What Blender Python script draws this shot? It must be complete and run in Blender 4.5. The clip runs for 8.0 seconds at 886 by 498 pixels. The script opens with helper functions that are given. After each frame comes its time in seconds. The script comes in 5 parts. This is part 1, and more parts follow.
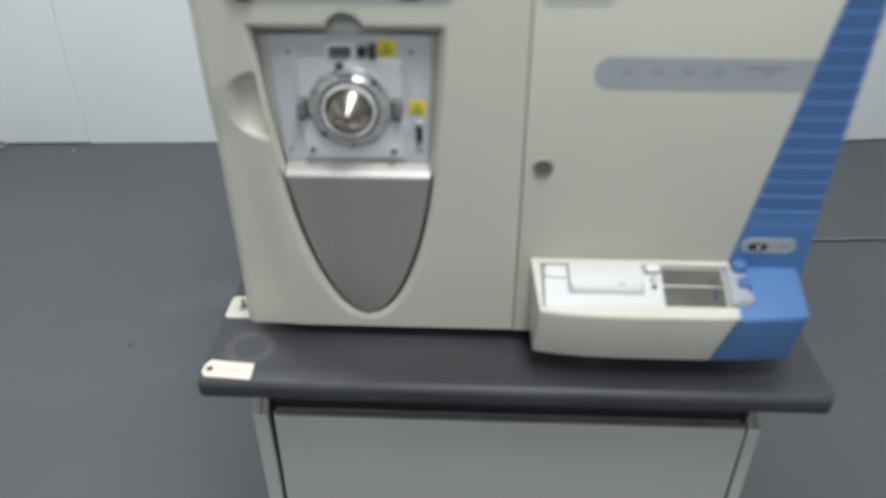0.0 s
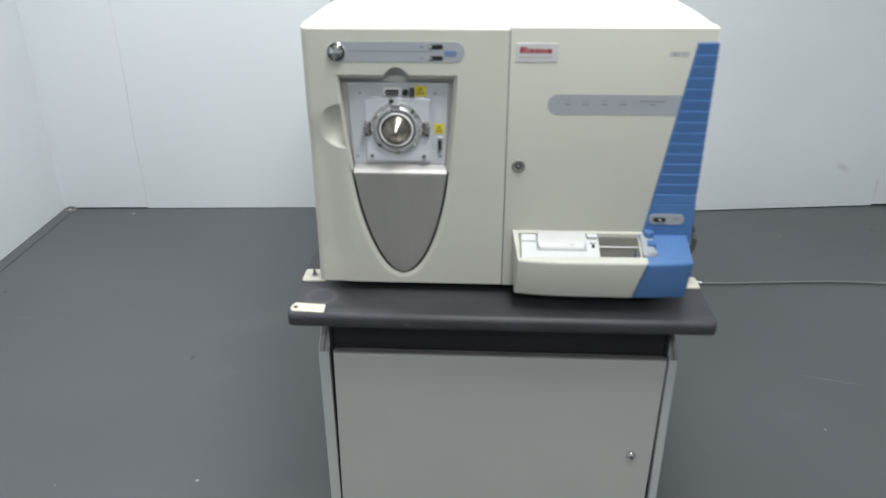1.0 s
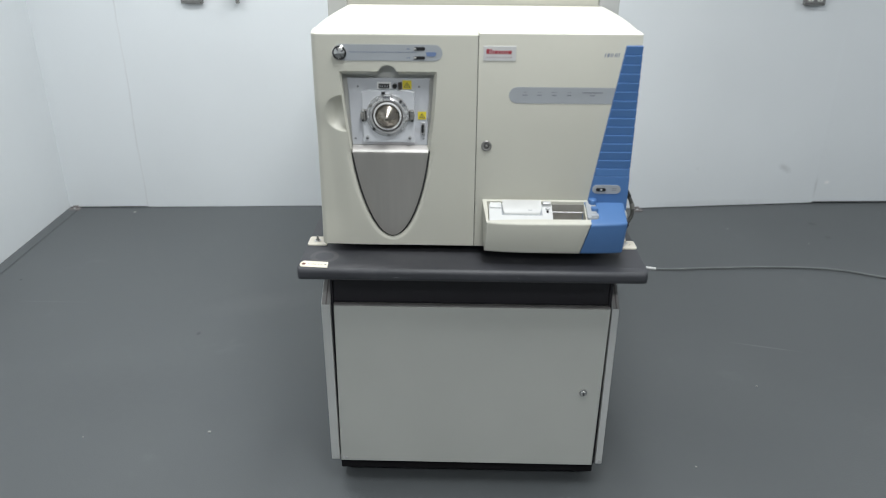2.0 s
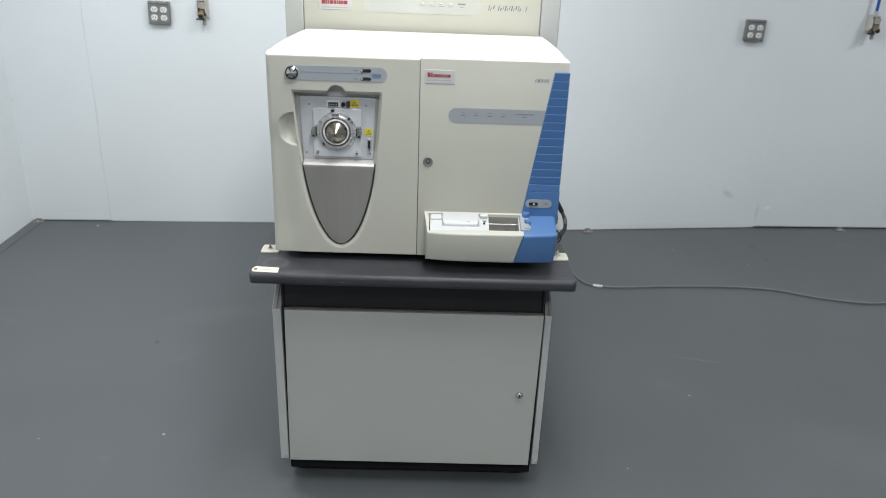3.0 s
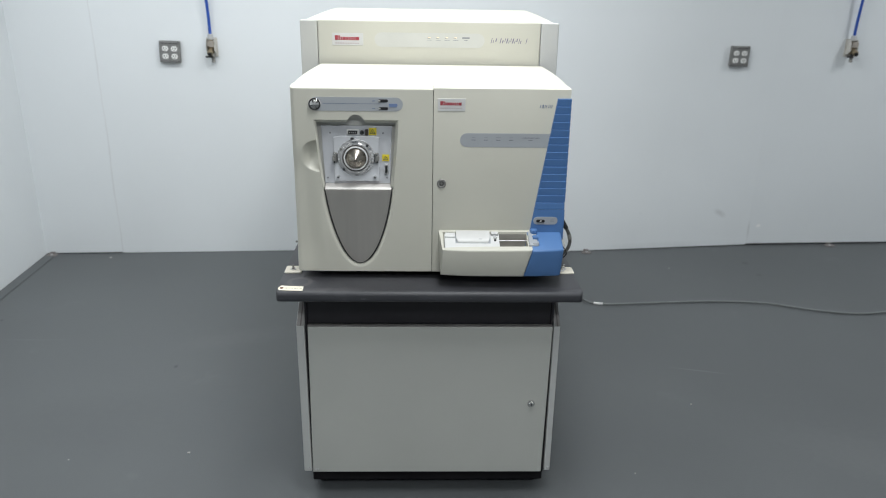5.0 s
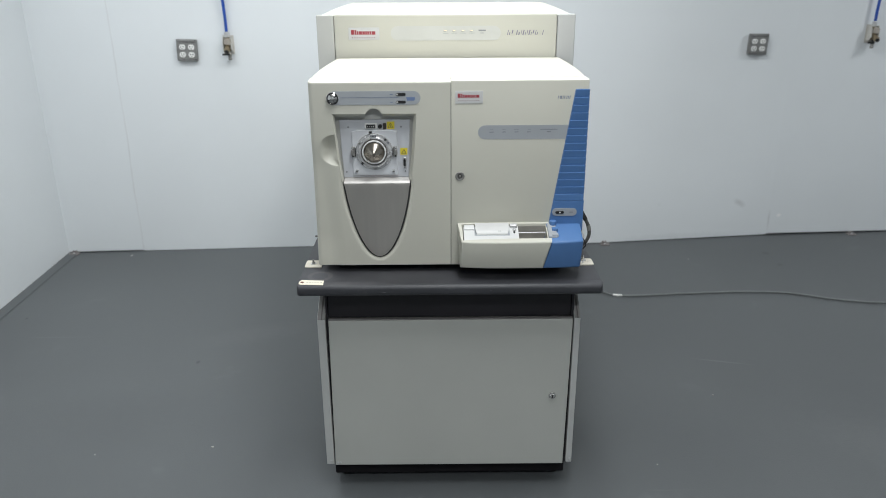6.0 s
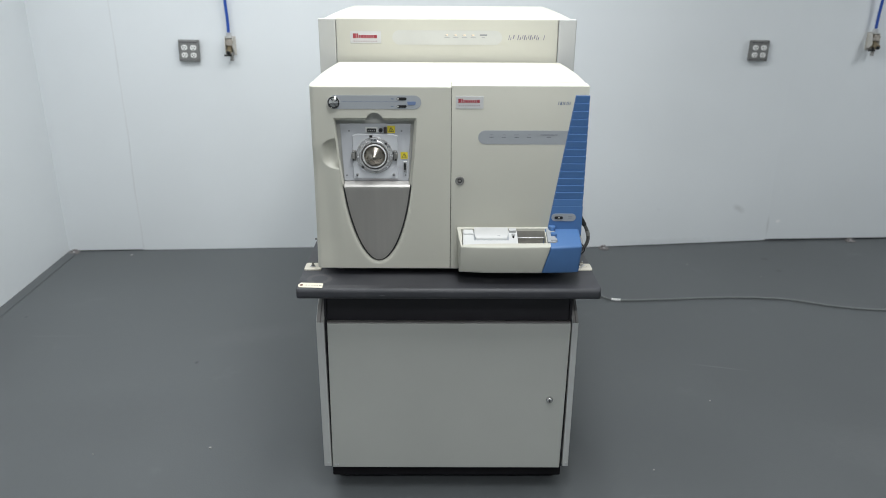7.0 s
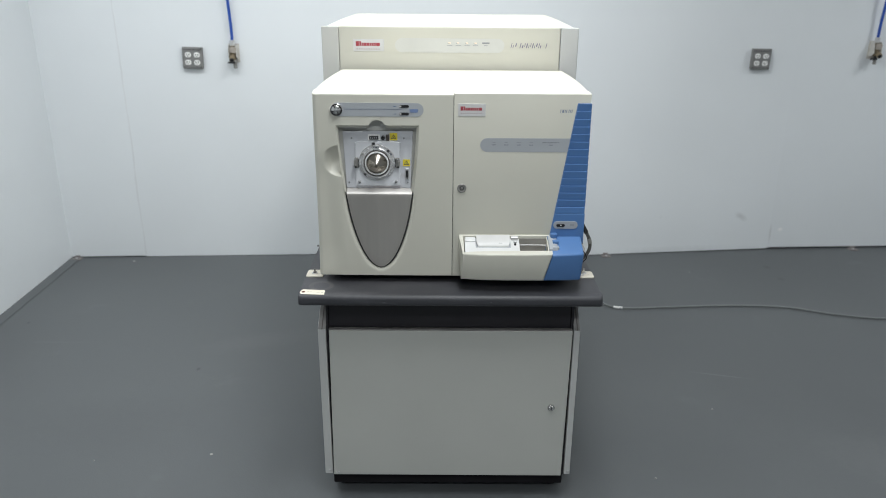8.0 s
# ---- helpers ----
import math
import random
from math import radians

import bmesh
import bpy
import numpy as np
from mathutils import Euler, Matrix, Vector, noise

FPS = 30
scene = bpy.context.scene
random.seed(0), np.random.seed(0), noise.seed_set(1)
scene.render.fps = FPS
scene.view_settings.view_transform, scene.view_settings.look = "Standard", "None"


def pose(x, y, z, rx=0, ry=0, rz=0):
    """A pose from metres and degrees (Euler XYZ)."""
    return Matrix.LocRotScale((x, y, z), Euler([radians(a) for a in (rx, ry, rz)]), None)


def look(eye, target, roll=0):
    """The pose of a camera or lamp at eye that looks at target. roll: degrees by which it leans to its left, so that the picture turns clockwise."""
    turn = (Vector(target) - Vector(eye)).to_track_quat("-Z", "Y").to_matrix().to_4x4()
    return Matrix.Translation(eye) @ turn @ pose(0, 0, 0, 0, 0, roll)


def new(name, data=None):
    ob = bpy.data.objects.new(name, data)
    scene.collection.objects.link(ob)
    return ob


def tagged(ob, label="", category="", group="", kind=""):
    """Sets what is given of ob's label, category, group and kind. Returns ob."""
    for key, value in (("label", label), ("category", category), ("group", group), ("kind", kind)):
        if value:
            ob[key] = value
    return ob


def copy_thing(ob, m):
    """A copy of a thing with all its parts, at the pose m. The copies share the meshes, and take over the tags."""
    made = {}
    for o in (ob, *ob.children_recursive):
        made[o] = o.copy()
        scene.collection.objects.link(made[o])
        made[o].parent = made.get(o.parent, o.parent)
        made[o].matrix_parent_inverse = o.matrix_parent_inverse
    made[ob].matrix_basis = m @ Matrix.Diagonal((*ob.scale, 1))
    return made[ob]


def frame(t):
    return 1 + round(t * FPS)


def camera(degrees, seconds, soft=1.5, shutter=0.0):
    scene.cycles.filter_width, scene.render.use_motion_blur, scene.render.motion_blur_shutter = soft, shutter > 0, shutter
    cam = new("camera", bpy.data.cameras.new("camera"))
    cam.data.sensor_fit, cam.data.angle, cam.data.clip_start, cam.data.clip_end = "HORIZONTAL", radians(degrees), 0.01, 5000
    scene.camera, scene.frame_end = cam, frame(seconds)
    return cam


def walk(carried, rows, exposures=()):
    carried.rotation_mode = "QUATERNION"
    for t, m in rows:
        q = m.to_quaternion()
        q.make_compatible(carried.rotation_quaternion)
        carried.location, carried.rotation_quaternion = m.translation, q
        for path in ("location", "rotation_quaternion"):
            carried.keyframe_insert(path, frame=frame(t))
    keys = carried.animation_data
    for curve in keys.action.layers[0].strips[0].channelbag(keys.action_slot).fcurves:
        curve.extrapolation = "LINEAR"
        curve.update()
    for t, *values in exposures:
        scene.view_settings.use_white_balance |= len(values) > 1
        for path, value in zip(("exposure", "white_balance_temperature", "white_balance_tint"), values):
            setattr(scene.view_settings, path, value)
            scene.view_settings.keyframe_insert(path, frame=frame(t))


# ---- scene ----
cam = camera(60.9, 8.0, soft=0.5, shutter=0.5)
cam.data.dof.use_dof, cam.data.dof.focus_distance, cam.data.dof.aperture_fstop = True, 2.6, 2.4
PATH = [
    (0, (-0.064, -0.912, 1.574), (-0.143, 0.757, 0.474), -0.3),
    (0.2, (-0.0556, -1.0424, 1.5902), (-0.1104, 0.687, 0.586), -0.1),
    (0.5, (-0.071, -1.247, 1.605), (-0.162, 0.498, 0.632), -0.5),
    (0.8, (-0.0678, -1.41, 1.6332), (-0.164, 0.3686, 0.724), -0.16),
    (1, (-0.054, -1.508, 1.644), (-0.147, 0.29, 0.773), -0.2),
    (1.2, (-0.032, -1.606, 1.644), (-0.125, 0.194, 0.776), -0.6),
    (2.3, (-0.05, -1.954, 1.686), (-0.06, -0.12, 0.887), 1.0),
    (2.5, (-0.023, -1.987, 1.684), (-0.017, -0.144, 0.906), 1.4),
    (3, (0.031, -2.041, 1.696), (0.073, -0.195, 0.929), 2.1),
    (3.5, (0.016, -2.125, 1.708), (0.015, -0.268, 0.965), 1.5),
    (4, (-0.013, -2.181, 1.715), (0.028, -0.305, 1.023), 1.8),
    (4.5, (-0.024, -2.186, 1.713), (0.027, -0.308, 1.028), 1.7),
    (5, (-0.033, -2.188, 1.711), (0.025, -0.312, 1.018), 0.9),
    (5.2, (-0.0395, -2.1977, 1.7092), (-0.029, -0.3236, 1.0099), 0.29),
    (6.3, (-0.0415, -2.1913, 1.7058), (-0.025, -0.3204, 1.0001), -0.39),
    (6.5, (-0.04, -2.195, 1.708), (-0.023, -0.323, 1.004), -0.2),
    (7, (-0.04, -2.197, 1.717), (-0.025, -0.324, 1.014), 0.3),
    (7.5, (-0.044, -2.204, 1.715), (-0.027, -0.326, 1.027), 0.4),
    (8, (-0.039, -2.199, 1.718), (-0.03, -0.32, 1.033), 0.4),
]
EXPOSURES = [(0.0, 0.07), (0.5, 0.12), (1.0, 0.17), (2.5, 0.14), (3.5, 0.14), (4.0, 0.13), (4.5, 0.07), (6.5, 0.0), (8.0, 0.01)]
walk(cam, [(t, look(eye, target, roll)) for t, eye, target, roll in PATH], EXPOSURES)
LIGHT = 30.9

# ---- world and lamps ----
world = bpy.data.worlds.new("world")
scene.world = world
world.use_nodes = True
world.node_tree.nodes["Background"].inputs["Color"].default_value = (0.8, 0.9, 1.0, 1)
world.node_tree.nodes["Background"].inputs["Strength"].default_value = 0.05

CEIL = 2.95
LAMPS = [(0.22, 1.12, 1.0, 0, 1.15), (3.95, 1.30, 0.84, 0, 0.6), (-1.5, 0.7, 0.98, 0, 1.15), (0.18, -0.62, 1.22, 90, 1.15), (0.2, -2.7, 1.28, 0, 1.15), (2.7, -1.6, 0.14, 0, 1.15)]
for lx, ly, power, turn, size in LAMPS:
    lamp = bpy.data.lights.new("ceiling_lamp", "AREA")
    lamp.shape, lamp.size, lamp.size_y = "RECTANGLE", size, 0.32
    lamp.energy, lamp.color = LIGHT * power, (0.95, 0.98, 1.0)
    ob = new("ceiling_lamp", lamp)
    ob.matrix_basis = pose(lx, ly, CEIL - 0.075, 0, 0, turn)


# ---- materials ----
def mat(name, color, rough=0.5, metal=0.0, vary=0.06, scale=3.0, grain=0.0, grain_scale=300.0, stretch=(1, 1, 1), coat=0.0, gloss=0.5, rough_vary=0.06, dirt=None, dirt_at=0.66, dirt_scale=5.0):
    """A surface with broad blotches of tone, fine relief, and optional specks of dirt."""
    m = bpy.data.materials.new(name)
    m.use_nodes = True
    t = m.node_tree
    n, l = t.nodes, t.links
    b = n["Principled BSDF"]
    b.inputs["Metallic"].default_value = metal
    b.inputs["Coat Weight"].default_value = coat
    b.inputs["Specular IOR Level"].default_value = gloss
    at = n.new("ShaderNodeTexCoord")
    mp = n.new("ShaderNodeMapping")
    mp.inputs["Scale"].default_value = stretch
    l.new(at.outputs["Object"], mp.inputs["Vector"])
    broad = n.new("ShaderNodeTexNoise")
    broad.inputs["Scale"].default_value, broad.inputs["Detail"].default_value = scale, 5
    l.new(mp.outputs[0], broad.inputs["Vector"])
    fine = n.new("ShaderNodeTexNoise")
    fine.inputs["Scale"].default_value, fine.inputs["Detail"].default_value = grain_scale, 2
    l.new(mp.outputs[0], fine.inputs["Vector"])
    mix = n.new("ShaderNodeMix")
    mix.data_type = "RGBA"
    lo = [max(0, c * (1 - vary)) for c in color]
    hi = [min(1, c * (1 + vary)) for c in color]
    mix.inputs["A"].default_value, mix.inputs["B"].default_value = (*lo, 1), (*hi, 1)
    span = n.new("ShaderNodeMapRange")
    span.inputs["From Min"].default_value, span.inputs["From Max"].default_value = 0.3, 0.7
    l.new(broad.outputs["Fac"], span.inputs["Value"])
    l.new(span.outputs[0], mix.inputs["Factor"])
    last = mix.outputs["Result"]
    if dirt:
        spots = n.new("ShaderNodeTexNoise")
        spots.inputs["Scale"].default_value, spots.inputs["Detail"].default_value, spots.inputs["Roughness"].default_value = dirt_scale, 8, 0.65
        l.new(mp.outputs[0], spots.inputs["Vector"])
        cut = n.new("ShaderNodeMapRange")
        cut.inputs["From Min"].default_value, cut.inputs["From Max"].default_value = dirt_at, dirt_at + 0.1
        l.new(spots.outputs["Fac"], cut.inputs["Value"])
        mix2 = n.new("ShaderNodeMix")
        mix2.data_type = "RGBA"
        mix2.inputs["B"].default_value = (*dirt, 1)
        l.new(cut.outputs[0], mix2.inputs["Factor"])
        l.new(last, mix2.inputs["A"])
        last = mix2.outputs["Result"]
    l.new(last, b.inputs["Base Color"])
    rr = n.new("ShaderNodeMapRange")
    rr.inputs["To Min"].default_value, rr.inputs["To Max"].default_value = max(0.03, rough - rough_vary), rough + rough_vary
    l.new(broad.outputs["Fac"], rr.inputs["Value"])
    l.new(rr.outputs[0], b.inputs["Roughness"])
    if grain:
        bump = n.new("ShaderNodeBump")
        bump.inputs["Strength"].default_value, bump.inputs["Distance"].default_value = grain, 0.002
        l.new(fine.outputs["Fac"], bump.inputs["Height"])
        l.new(bump.outputs[0], b.inputs["Normal"])
    return m


def glow(name, color, strength):
    m = bpy.data.materials.new(name)
    m.use_nodes = True
    b = m.node_tree.nodes["Principled BSDF"]
    b.inputs["Base Color"].default_value = (*color, 1)
    b.inputs["Emission Color"].default_value, b.inputs["Emission Strength"].default_value = (*color, 1), strength
    return m


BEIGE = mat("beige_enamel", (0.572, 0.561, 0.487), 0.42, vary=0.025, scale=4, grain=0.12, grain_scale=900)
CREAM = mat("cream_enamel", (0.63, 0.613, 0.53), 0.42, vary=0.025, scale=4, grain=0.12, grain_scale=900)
SIDEGREY = mat("pale_grey_enamel", (0.55, 0.55, 0.52), 0.45, vary=0.03, scale=4, grain=0.12, grain_scale=900)
DOORGREY = mat("grey_green_powder_coat", (0.50, 0.506, 0.47), 0.5, vary=0.035, scale=3, grain=0.2, grain_scale=700, dirt=(0.30, 0.29, 0.26), dirt_at=0.72, dirt_scale=9)
PANELGREY = mat("light_grey_powder_coat", (0.52, 0.525, 0.51), 0.5, vary=0.04, scale=4, grain=0.2, grain_scale=700, dirt=(0.33, 0.32, 0.29), dirt_at=0.7, dirt_scale=14)
DARKEDGE = mat("dark_worn_edge", (0.11, 0.10, 0.095), 0.55, metal=0.2, vary=0.2, scale=25)
CUTGREY = mat("mid_grey_edge", (0.235, 0.228, 0.222), 0.6, metal=0.1, vary=0.12, scale=22, grain=0.15, grain_scale=500)
EDGE = mat("worn_metal_edge", (0.24, 0.228, 0.22), 0.45, metal=0.3, vary=0.15, scale=20)
APRON = mat("black_steel", (0.0115, 0.0098, 0.013), 0.5, vary=0.15, scale=6, grain=0.15, grain_scale=600)
UNDER = mat("under_cabinet_shade", (0.014, 0.013, 0.015), 0.85, vary=0.2, scale=12, gloss=0.2)
BLACK = mat("black_plastic", (0.014, 0.014, 0.015), 0.45, vary=0.1, scale=20)
RUBBER = mat("black_rubber", (0.02, 0.02, 0.02), 0.7, vary=0.2, scale=30)
BLUE = mat("blue_plastic", (0.079, 0.183, 0.400), 0.4, vary=0.04, scale=8, grain=0.12, grain_scale=900)
BLUEGROOVE = mat("dark_blue_plastic", (0.060, 0.145, 0.33), 0.5, vary=0.05, scale=8)
PALEBLUE = mat("dull_blue_film", (0.15, 0.21, 0.36), 0.4, vary=0.05, scale=30)
PILL = mat("grey_blue_label_film", (0.36, 0.38, 0.40), 0.4, vary=0.03, scale=12)
PILLPALE = mat("pale_grey_label_film", (0.575, 0.575, 0.54), 0.4, vary=0.03, scale=12)
STEEL = mat("brushed_steel", (0.67, 0.632, 0.582), 0.32, metal=0.8, vary=0.05, scale=5, grain=0.03, grain_scale=300, stretch=(6, 6, 0.25))
LEDGE = mat("bent_steel", (0.56, 0.54, 0.515), 0.52, metal=0.7, vary=0.06, scale=14)
GASKET = mat("dark_grey_rubber", (0.040, 0.038, 0.036), 0.6, vary=0.1, scale=30)
NICKEL = mat("dull_nickel", (0.27, 0.265, 0.25), 0.45, metal=0.5, vary=0.1, scale=40)
CHROME = mat("chrome", (0.75, 0.74, 0.72), 0.16, metal=1.0, vary=0.06, scale=30)
SATIN = mat("satin_aluminium", (0.60, 0.60, 0.60), 0.38, metal=0.6, vary=0.07, scale=18, grain=0.15, grain_scale=400)
PLATE = mat("anodised_plate", (0.56, 0.572, 0.60), 0.42, metal=0.1, vary=0.05, scale=12, grain=0.1, grain_scale=500)
ACRYLIC = mat("frosted_block", (0.64, 0.652, 0.675), 0.3, metal=0.1, vary=0.06, scale=16)
WHITERING = mat("white_ceramic_ring", (0.70, 0.70, 0.69), 0.3, vary=0.03, scale=30)
CONE = mat("heat_tinted_steel", (0.34, 0.31, 0.27), 0.28, metal=1.0, vary=0.14, scale=26)
FLANGE = mat("machined_steel", (0.70, 0.695, 0.69), 0.26, metal=0.7, vary=0.10, scale=22)
MOUNT = mat("pale_mount_paint", (0.56, 0.54, 0.50), 0.5, vary=0.08, scale=30)
BONNET = mat("dull_cast_metal", (0.36, 0.325, 0.285), 0.55, metal=0.4, vary=0.2, scale=50)
BRASS = mat("brass", (0.33, 0.27, 0.18), 0.5, metal=0.8, vary=0.15, scale=40)
YELLOW = mat("yellow_label", (0.80, 0.66, 0.05), 0.5, vary=0.04, scale=40)
RED = mat("red_ink", (0.34, 0.045, 0.06), 0.5, vary=0.05, scale=40)
GREYINK = mat("grey_ink", (0.25, 0.26, 0.27), 0.5, vary=0.05, scale=40)
INDIGOINK = mat("slate_ink", (0.135, 0.14, 0.155), 0.5, vary=0.05, scale=40)
FAINTINK = mat("faint_grey_ink", (0.29, 0.305, 0.32), 0.5, vary=0.04, scale=40)
ROSEINK = mat("faint_rose_ink", (0.36, 0.27, 0.28), 0.5, vary=0.04, scale=40)
VIOLETINK = mat("violet_grey_ink", (0.19, 0.18, 0.25), 0.5, vary=0.06, scale=40)
DARKINK = mat("dark_ink", (0.05, 0.055, 0.07), 0.5, vary=0.05, scale=40)
BLUEINK = mat("blue_grey_ink", (0.11, 0.15, 0.24), 0.5, vary=0.05, scale=40)
LOGOPLATE = mat("brushed_logo_plate", (0.60, 0.60, 0.59), 0.4, metal=0.1, vary=0.05, scale=30)
LIDGREY = mat("pale_grey_lid_plastic", (0.55, 0.55, 0.535), 0.4, vary=0.04, scale=20)
TRAYWHITE = mat("white_tray_plastic", (0.64, 0.645, 0.635), 0.35, vary=0.04, scale=20)
PAPER = mat("manila_card", (0.78, 0.72, 0.59), 0.8, vary=0.06, scale=40, grain=0.2, grain_scale=900)
IVORY = mat("ivory_bracket_paint", (0.68, 0.64, 0.55), 0.5, vary=0.08, scale=30, dirt=(0.3, 0.26, 0.2), dirt_at=0.64, dirt_scale=60)
RUSTY = mat("rust_stained_steel", (0.24, 0.22, 0.215), 0.65, metal=0.2, vary=0.2, scale=60)
BRAID = mat("braided_hose_grey", (0.10, 0.10, 0.095), 0.6, metal=0.2, vary=0.35, scale=220, grain=0.5, grain_scale=700)
CABLE = mat("grey_cable_sheath", (0.19, 0.20, 0.20), 0.55, vary=0.08, scale=20)
WHITE = mat("white_plastic", (0.80, 0.80, 0.78), 0.4, vary=0.03, scale=30)
BOXGREY = mat("galvanised_grey", (0.22, 0.22, 0.215), 0.5, metal=0.3, vary=0.12, scale=30, grain=0.2, grain_scale=300)
HOSEBLUE = mat("blue_hose", (0.014, 0.072, 0.37), 0.35, vary=0.06, scale=20)
FLECK = mat("paint_chip", (0.36, 0.35, 0.33), 0.7, vary=0.1, scale=60)
GAPDARK = mat("bare_concrete_gap", (0.03, 0.03, 0.03), 0.9, vary=0.2, scale=20)
WALLPAINT = mat("white_wall_paint", (0.736, 0.766, 0.784), 0.5, vary=0.035, scale=0.9, grain=0.10, grain_scale=120, dirt=(0.62, 0.64, 0.65), dirt_at=0.69, dirt_scale=2.3)
FILLER = mat("seam_filler", (0.685, 0.705, 0.72), 0.6, vary=0.05, scale=4)
CEILPAINT = mat("ceiling_paint", (0.8, 0.8, 0.79), 0.8, vary=0.03, scale=2)
LEDON = glow("amber_led", (1.0, 0.80, 0.55), 0.15)


def floor_material():
    """Grey floor paint: roller texture, long scuffs, worn patches and grime."""
    m = mat("grey_floor_paint", (0.105, 0.114, 0.118), 0.5, gloss=0.38, vary=0.08, scale=1.1, grain=0.22, grain_scale=160, rough_vary=0.09, dirt=(0.13, 0.14, 0.145), dirt_at=0.63, dirt_scale=2.2)
    t = m.node_tree
    n, l = t.nodes, t.links
    b = n["Principled BSDF"]
    before = b.inputs["Base Color"].links[0].from_socket
    at = n.new("ShaderNodeTexCoord")
    for turn, stretch, level, tone in ((25, (1.2, 16, 1), 0.715, (0.17, 0.18, 0.185)), (-20, (1.0, 22, 1), 0.73, (0.07, 0.075, 0.078))):
        mp = n.new("ShaderNodeMapping")
        mp.inputs["Rotation"].default_value = (0, 0, radians(turn))
        mp.inputs["Scale"].default_value = stretch
        l.new(at.outputs["Object"], mp.inputs["Vector"])
        streak = n.new("ShaderNodeTexNoise")
        streak.inputs["Scale"].default_value, streak.inputs["Detail"].default_value = 1.3, 6
        l.new(mp.outputs[0], streak.inputs["Vector"])
        cut = n.new("ShaderNodeMapRange")
        cut.inputs["From Min"].default_value, cut.inputs["From Max"].default_value, cut.inputs["To Max"].default_value = level - 0.03, level + 0.06, 0.3
        l.new(streak.outputs["Fac"], cut.inputs["Value"])
        mix = n.new("ShaderNodeMix")
        mix.data_type = "RGBA"
        mix.inputs["B"].default_value = (*tone, 1)
        l.new(cut.outputs[0], mix.inputs["Factor"])
        l.new(before, mix.inputs["A"])
        before = mix.outputs["Result"]
    l.new(before, b.inputs["Base Color"])
    return m


def worktop_material():
    """Black laminate with a pale ring left by a container and a greyed, worn corner."""
    m = mat("black_laminate", (0.041, 0.042, 0.048), 0.5, vary=0.14, scale=5, grain=0.15, grain_scale=500, dirt=(0.064, 0.064, 0.069), dirt_at=0.60, dirt_scale=9)
    t = m.node_tree
    n, l = t.nodes, t.links
    b = n["Principled BSDF"]
    before = b.inputs["Base Color"].links[0].from_socket
    at = n.new("ShaderNodeTexCoord")
    off = n.new("ShaderNodeVectorMath")
    off.operation = "DISTANCE"
    off.inputs[1].default_value = (-0.406, -0.284, 0.029)
    wobble = n.new("ShaderNodeTexNoise")
    wobble.inputs["Scale"].default_value = 24
    l.new(at.outputs["Object"], wobble.inputs["Vector"])
    l.new(at.outputs["Object"], off.inputs[0])
    ring = n.new("ShaderNodeMath")
    ring.operation = "COMPARE"
    ring.inputs[1].default_value, ring.inputs[2].default_value = 0.032, 0.0070
    l.new(off.outputs["Value"], ring.inputs[0])
    fade = n.new("ShaderNodeMath")
    fade.operation = "MULTIPLY"
    l.new(ring.outputs[0], fade.inputs[0])
    l.new(wobble.outputs["Fac"], fade.inputs[1])
    mix = n.new("ShaderNodeMix")
    mix.data_type = "RGBA"
    mix.inputs["B"].default_value = (0.105, 0.098, 0.098, 1)
    l.new(fade.outputs[0], mix.inputs["Factor"])
    l.new(before, mix.inputs["A"])
    l.new(mix.outputs["Result"], b.inputs["Base Color"])
    return m


def smudge(m, marks, plane):
    """Lays soft, ragged smudges on a material. marks: (x, along, half-length, half-width, turn, colour, strength) in the plane xy or xz."""
    t = m.node_tree
    n, l = t.nodes, t.links
    b = n["Principled BSDF"]
    at = n.new("ShaderNodeTexCoord")
    rough = n.new("ShaderNodeTexNoise")
    rough.inputs["Scale"].default_value, rough.inputs["Detail"].default_value = 28, 5
    l.new(at.outputs["Object"], rough.inputs["Vector"])
    for x, v, a, c, turn, tone, strength in marks:
        before = b.inputs["Base Color"].links[0].from_socket
        mp = n.new("ShaderNodeMapping")
        mp.vector_type = "TEXTURE"
        if plane == "xy":
            mp.inputs["Location"].default_value, mp.inputs["Rotation"].default_value, mp.inputs["Scale"].default_value = (x, v, 0), (0, 0, radians(turn)), (a, c, 1)
        else:
            mp.inputs["Location"].default_value, mp.inputs["Rotation"].default_value, mp.inputs["Scale"].default_value = (x, 0, v), (0, radians(turn), 0), (a, 1, c)
        l.new(at.outputs["Object"], mp.inputs["Vector"])
        far = n.new("ShaderNodeVectorMath")
        far.operation = "LENGTH"
        l.new(mp.outputs[0], far.inputs[0])
        ragged = n.new("ShaderNodeMath")
        ragged.operation = "ADD"
        l.new(far.outputs["Value"], ragged.inputs[0])
        l.new(rough.outputs["Fac"], ragged.inputs[1])
        cut = n.new("ShaderNodeMapRange")
        cut.inputs["From Min"].default_value, cut.inputs["From Max"].default_value = 0.75, 1.45
        cut.inputs["To Min"].default_value, cut.inputs["To Max"].default_value = strength, 0.0
        l.new(ragged.outputs[0], cut.inputs["Value"])
        mix = n.new("ShaderNodeMix")
        mix.data_type = "RGBA"
        mix.inputs["B"].default_value = (*tone, 1)
        l.new(cut.outputs[0], mix.inputs["Factor"])
        l.new(before, mix.inputs["A"])
        l.new(mix.outputs["Result"], b.inputs["Base Color"])
    return m


